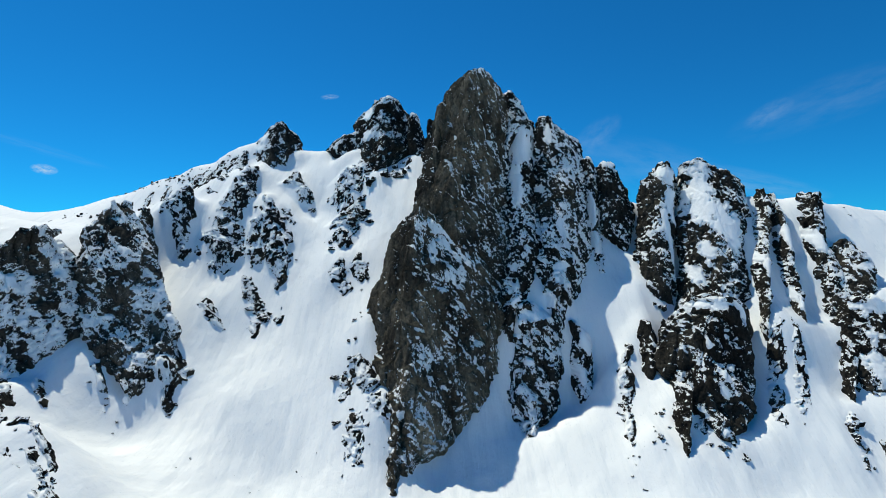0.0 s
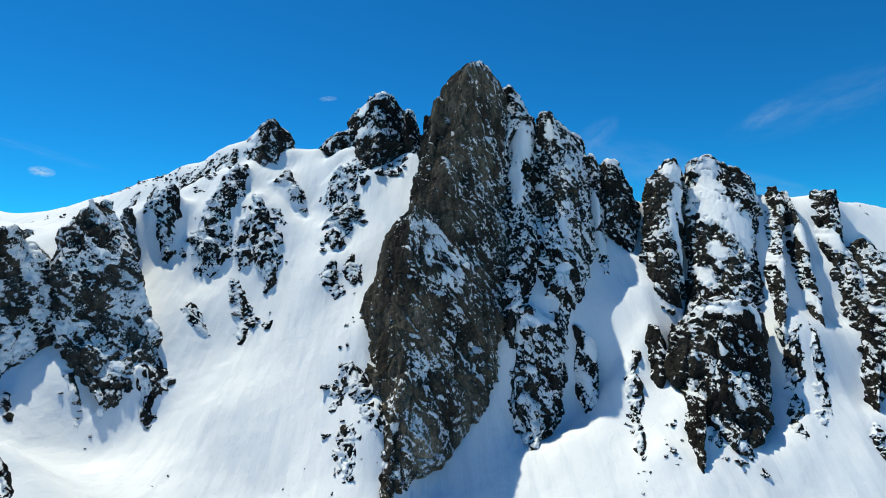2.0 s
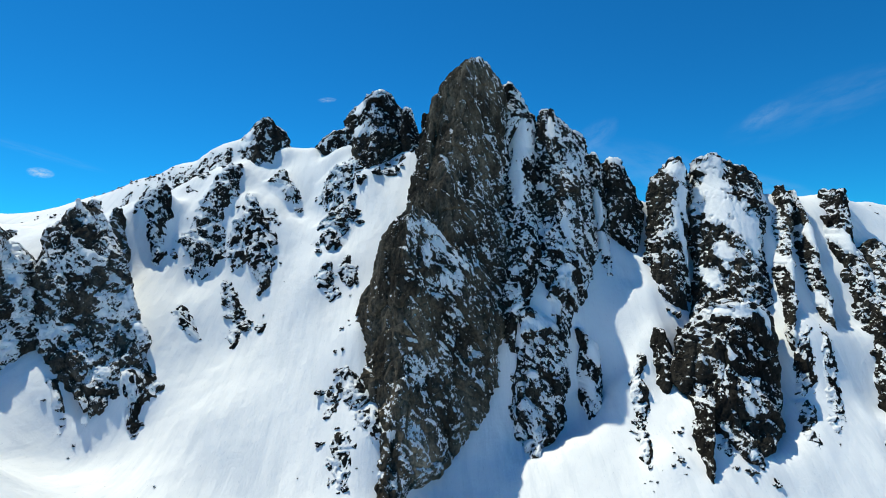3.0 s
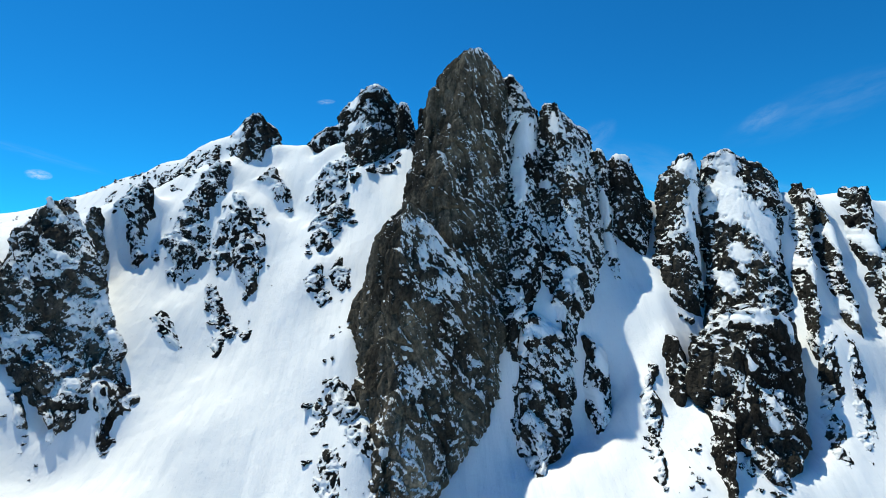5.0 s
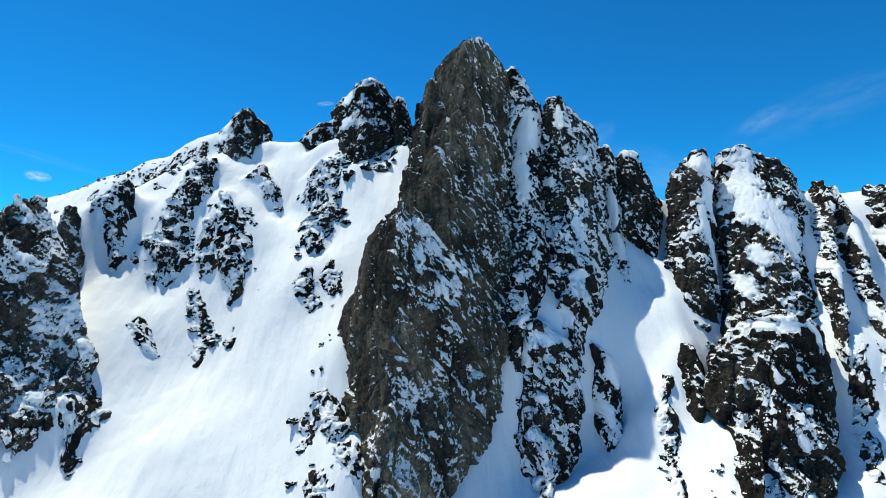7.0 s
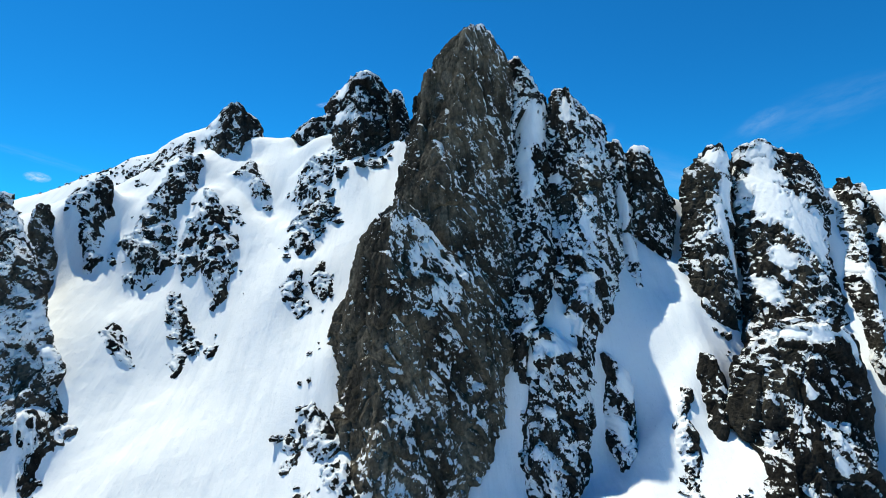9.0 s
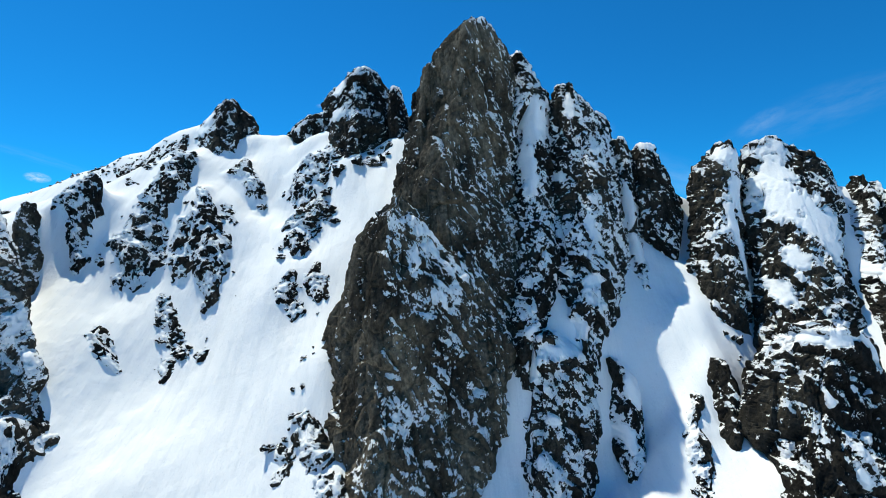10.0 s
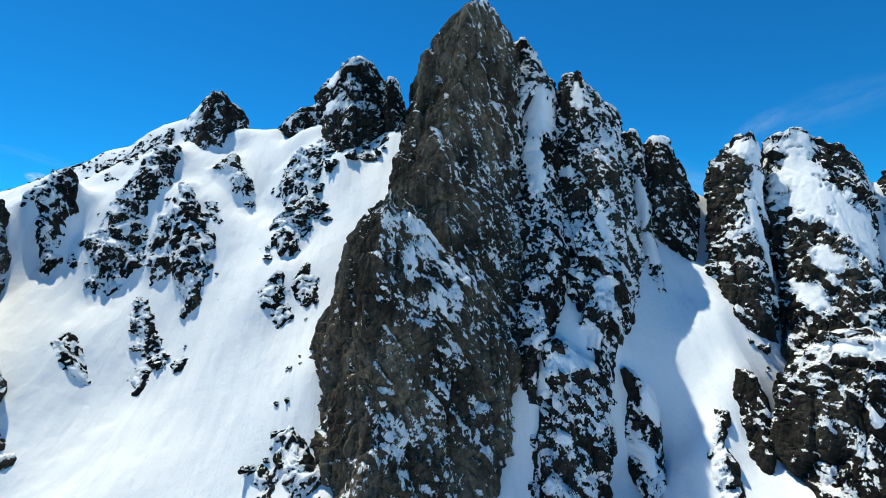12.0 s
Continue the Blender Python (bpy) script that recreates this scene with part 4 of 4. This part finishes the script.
for k, f in enumerate(FORMS):
    crag(*f, 101 + 13 * k)


def broken_rock(name, rows, tall, snow, label, group, seed):
    """A ragged sheet of jointed rock that breaks through the snow in ribs and teeth."""
    tab = np.array(rows, dtype=float)
    run = np.concatenate([[0], np.cumsum(np.hypot(np.diff(tab[:, 1]), np.diff(tab[:, 2])))])
    over = 0.12 * run[-1] + 3
    t = np.arange(-over, run[-1] + over, 0.6)
    half = np.interp(t, run, tab[:, 3])
    mx, my = np.interp(t, run, tab[:, 0]), np.interp(t, run, tab[:, 1])
    lead = np.minimum(t, 0) + np.maximum(t - run[-1], 0)
    my = my - lead * (tab[0, 1] - tab[-1, 1]) / max(run[-1], 1)
    u = np.linspace(-1.8, 1.8, max(12, int(3.6 * tab[:, 3].max() / 0.6)))
    x = (mx[:, None] + (half + 1.0)[:, None] * u[None, :]).ravel()
    y = np.repeat(my[:, None], len(u), 1).ravel()
    z = snow_height(x, y)
    gx = (snow_height(x + 2, y) - snow_height(x - 2, y)) / 4
    gy = (snow_height(x, y + 2) - snow_height(x, y - 2)) / 4
    out = np.column_stack([-0.6 * gx, -gy - 0.55, np.ones(len(x))])
    out /= np.linalg.norm(out, axis=1, keepdims=True)
    end = np.repeat((np.abs(lead) / over)[:, None], len(u), 1).ravel()
    env = 1 - np.abs(np.tile(u, len(t))) ** 2.2 - 1.2 * end
    warp = 5 * (layered(x / 12, y / 12, z / 14, seed, 3) - 0.5)
    wx, wy, wz = x + warp + 0.3 * z, y + 0.6 * warp, z + warp - 0.4 * x
    dip = (wz - 0.5 * wx + 4 * (layered(x / 6, y / 6, z / 8, seed + 5, 2) - 0.5)) / 4.2
    h = tall * (0.8 * env - (0.22 if name == "rock_outcrop" else 0.38) + 2.3 * (layered(wx / 7, wy / 7, wz / 12, seed + 1, 4, 0.6) - 0.5) + 0.45 * (ridged(wx / 5, wy / 5, wz / 9, seed + 2, 2) - 0.6))
    h = h + 0.9 * facets(wx, wy, wz, 3.4, 3.4, 8.0, seed + 3) + 0.4 * facets(wx, wy, wz, 1.5, 1.5, 3, seed + 4)
    h = h + 0.4 * (dip - np.floor(dip) - 0.5)
    h = np.clip(h, -2.5, 1.6 * tall)
    verts = np.column_stack([x, y, z]) + out * h[:, None]
    r, c = len(t), len(u)
    i = (np.arange(r - 1)[:, None] * c + np.arange(c - 1)[None, :]).ravel()
    quads = np.column_stack([i, i + c, i + c + 1, i + 1])
    _, vn = normals_of(verts, quads)
    vn *= np.sign(vn[:, 2:3] + 0.3)
    ob = new(name, mesh_of(name, verts, quads, ROCK, False))
    tagged(ob, label, "rock", group)
    bend = 4 * (layered(x / 12, y / 12, z / 12, seed + 8, 2) - 0.5)
    patch = layered((0.8 * x + 0.6 * z + bend) / 4, y / 6, (0.8 * z - 0.6 * x) / 9, seed + 6, 4, 0.65) - 0.5
    lie = 0.8 * vn[:, 2] - 0.5 * vn[:, 0] + 2.4 * patch
    seen = h > 0.2
    lie = (lie - np.quantile(lie[seen], 0.47 - snow)) / lie[seen].std()
    at = ob.data.attributes.new("snow_lie", "FLOAT", "POINT")
    at.data.foreach_set("value", lie.astype(np.float32))
    lies = (lie[quads].min(axis=1) > 0.3) & (h[quads].min(axis=1) > 0.1)
    if lies.any():
        part_q = quads[lies]
        inner = np.bincount(part_q.ravel(), minlength=len(verts)) / 4
        lift = (out + np.array([0, 0, 0.6])) * (0.06 + 0.35 * np.minimum(inner, 1) ** 2)[:, None]
        lab = islands(part_q, len(verts))
        names, counts = np.unique(lab, return_counts=True)
        for k in [k for k in names[np.argsort(-counts)][:8] if counts[names == k][0] > 14]:
            snow_piece("snow_ledge", verts, part_q[lab == k], lift, ob, "white snow on a rock ledge")


for k, f in enumerate(SCARPS):
    broken_rock(*f, 5001 + 13 * k)


# ---- loose rocks on the snow ----
def loose_rock(seed):
    bm = bmesh.new()
    bmesh.ops.create_icosphere(bm, subdivisions=3, radius=1.0)
    v = np.array([q.co for q in bm.verts])
    x, y, z = v.T
    push = 1 + 1.1 * facets(x, y, z, 0.9, 0.9, 1.1, seed) + 0.5 * facets(x, y, z, 0.35, 0.35, 0.45, seed + 1)
    for q, k in zip(bm.verts, push):
        q.co = Vector(q.co) * float(k)
        q.co.z *= 0.9
    me = bpy.data.meshes.new("loose_rock")
    bm.to_mesh(me)
    bm.free()
    me.materials.append(ROCK)
    at = me.attributes.new("snow_lie", "FLOAT", "POINT")
    at.data.foreach_set("value", np.array([2.2 * q.normal.z - 1.3 for q in me.vertices], dtype=np.float32))
    return me


LOOSE = [loose_rock(900 + 7 * k) for k in range(7)]
dice = random.Random(5)


def spots(start, end, count, wide, size):
    """Places and sizes of rocks poking out of the snow along a line."""
    for _ in range(count):
        t = dice.random()
        x = start[0] + (end[0] - start[0]) * t + dice.gauss(0, 0.6) * wide
        y = start[1] + (end[1] - start[1]) * t + dice.gauss(0, 0.6) * wide
        z = float(snow_height(np.array([x]), np.array([y]))[0])
        k = size * dice.uniform(0.3, 1.0) ** 1.8
        m = pose(x, y, z - 0.1 * k, dice.uniform(-20, 20), dice.uniform(-20, 20), dice.uniform(0, 360)) @ Matrix.Diagonal((k * dice.uniform(0.7, 2.0), k, k * dice.uniform(0.5, 1.4), 1))
        yield LOOSE[dice.randrange(len(LOOSE))], m


def strew(start, end, count, wide, size):
    for me, m in spots(start, end, count, wide, size):
        ob = new("loose_rock", me)
        ob.matrix_world = m
        tagged(ob, "dark jagged rock poking out of the snow", "rock", "loose rocks on the snow")


def scatter(name, lines, label):
    """Small far stones, past counting, as one object."""
    verts, faces, lie = [], [], []
    for line in lines:
        for me, m in spots(*line):
            base = len(verts)
            verts += [m @ q.co for q in me.vertices]
            faces += [[base + i for i in p.vertices] for p in me.polygons]
            lie += [2.2 * q.normal.z - 1.3 for q in me.vertices]
    me = bpy.data.meshes.new(name)
    me.from_pydata(verts, [], faces)
    me.materials.append(ROCK)
    me.attributes.new("snow_lie", "FLOAT", "POINT").data.foreach_set("value", np.array(lie, dtype=np.float32))
    tagged(new(name, me), label, "rock", kind="stuff")


scatter("scattered_stones", [((-178, 490), (-250, 500), 60, 6, 1.5), ((-250, 500), (-345, 536), 60, 7, 1.4), ((-388.2, 500), (-286.8, 480), 20, 7, 2.6),
                             ((-284.4, 476), (-171.4, 452), 44, 7, 3.0), ((-333.4, 470), (-246.4, 455), 12, 8, 2.6)], "small dark stones showing through the snow of the ridge")
strew((-138.8, 470), (-109.7, 430), 9, 5, 2.6)
strew((-169.3, 440), (-180.6, 390), 18, 9, 3)
strew((-155.9, 430), (-118.6, 380), 16, 7, 2.6)
strew((-154.6, 385), (-123.7, 352), 16, 5, 2.6)
strew((-64.1, 462), (-81.3, 395), 30, 10, 3.2)
strew((-68.3, 424), (-85.1, 392), 12, 8, 3)
strew((-48.1, 457), (-24.5, 447), 10, 6, 3)
strew((-82.0, 378), (-56.3, 362), 10, 5, 2.2)
strew((-50.2, 340), (-62.8, 305), 12, 7, 1.8)
strew((-55.8, 290), (-43.8, 272), 12, 6, 1.6)
strew((106.1, 300), (100.7, 268), 10, 3, 1.8)
strew((121.1, 284), (111.4, 258), 10, 4, 1.8)
strew((140.6, 264), (155.9, 260), 8, 4, 2.4)
strew((144.1, 352), (147.0, 336), 8, 4, 2)
strew((217.9, 272), (211.5, 250), 12, 4, 2)
strew((-172.9, 205), (-137.7, 180), 16, 4, 1.8)
strew((-203.5, 232), (-164.5, 190), 8, 4, 2)
strew((-196.7, 284), (-174.9, 270), 8, 3, 1.6)
strew((-172.0, 305), (-156.5, 289), 8, 3, 1.6)
strew((285.9, 362), (288.8, 358), 3, 3, 0.9)
strew((94.8, 268), (109.9, 248), 9, 9, 0.7)
strew((-138.1, 255), (-25.4, 270), 14, 12, 0.6)
strew((-119.7, 352), (-100.2, 400), 10, 12, 0.8)
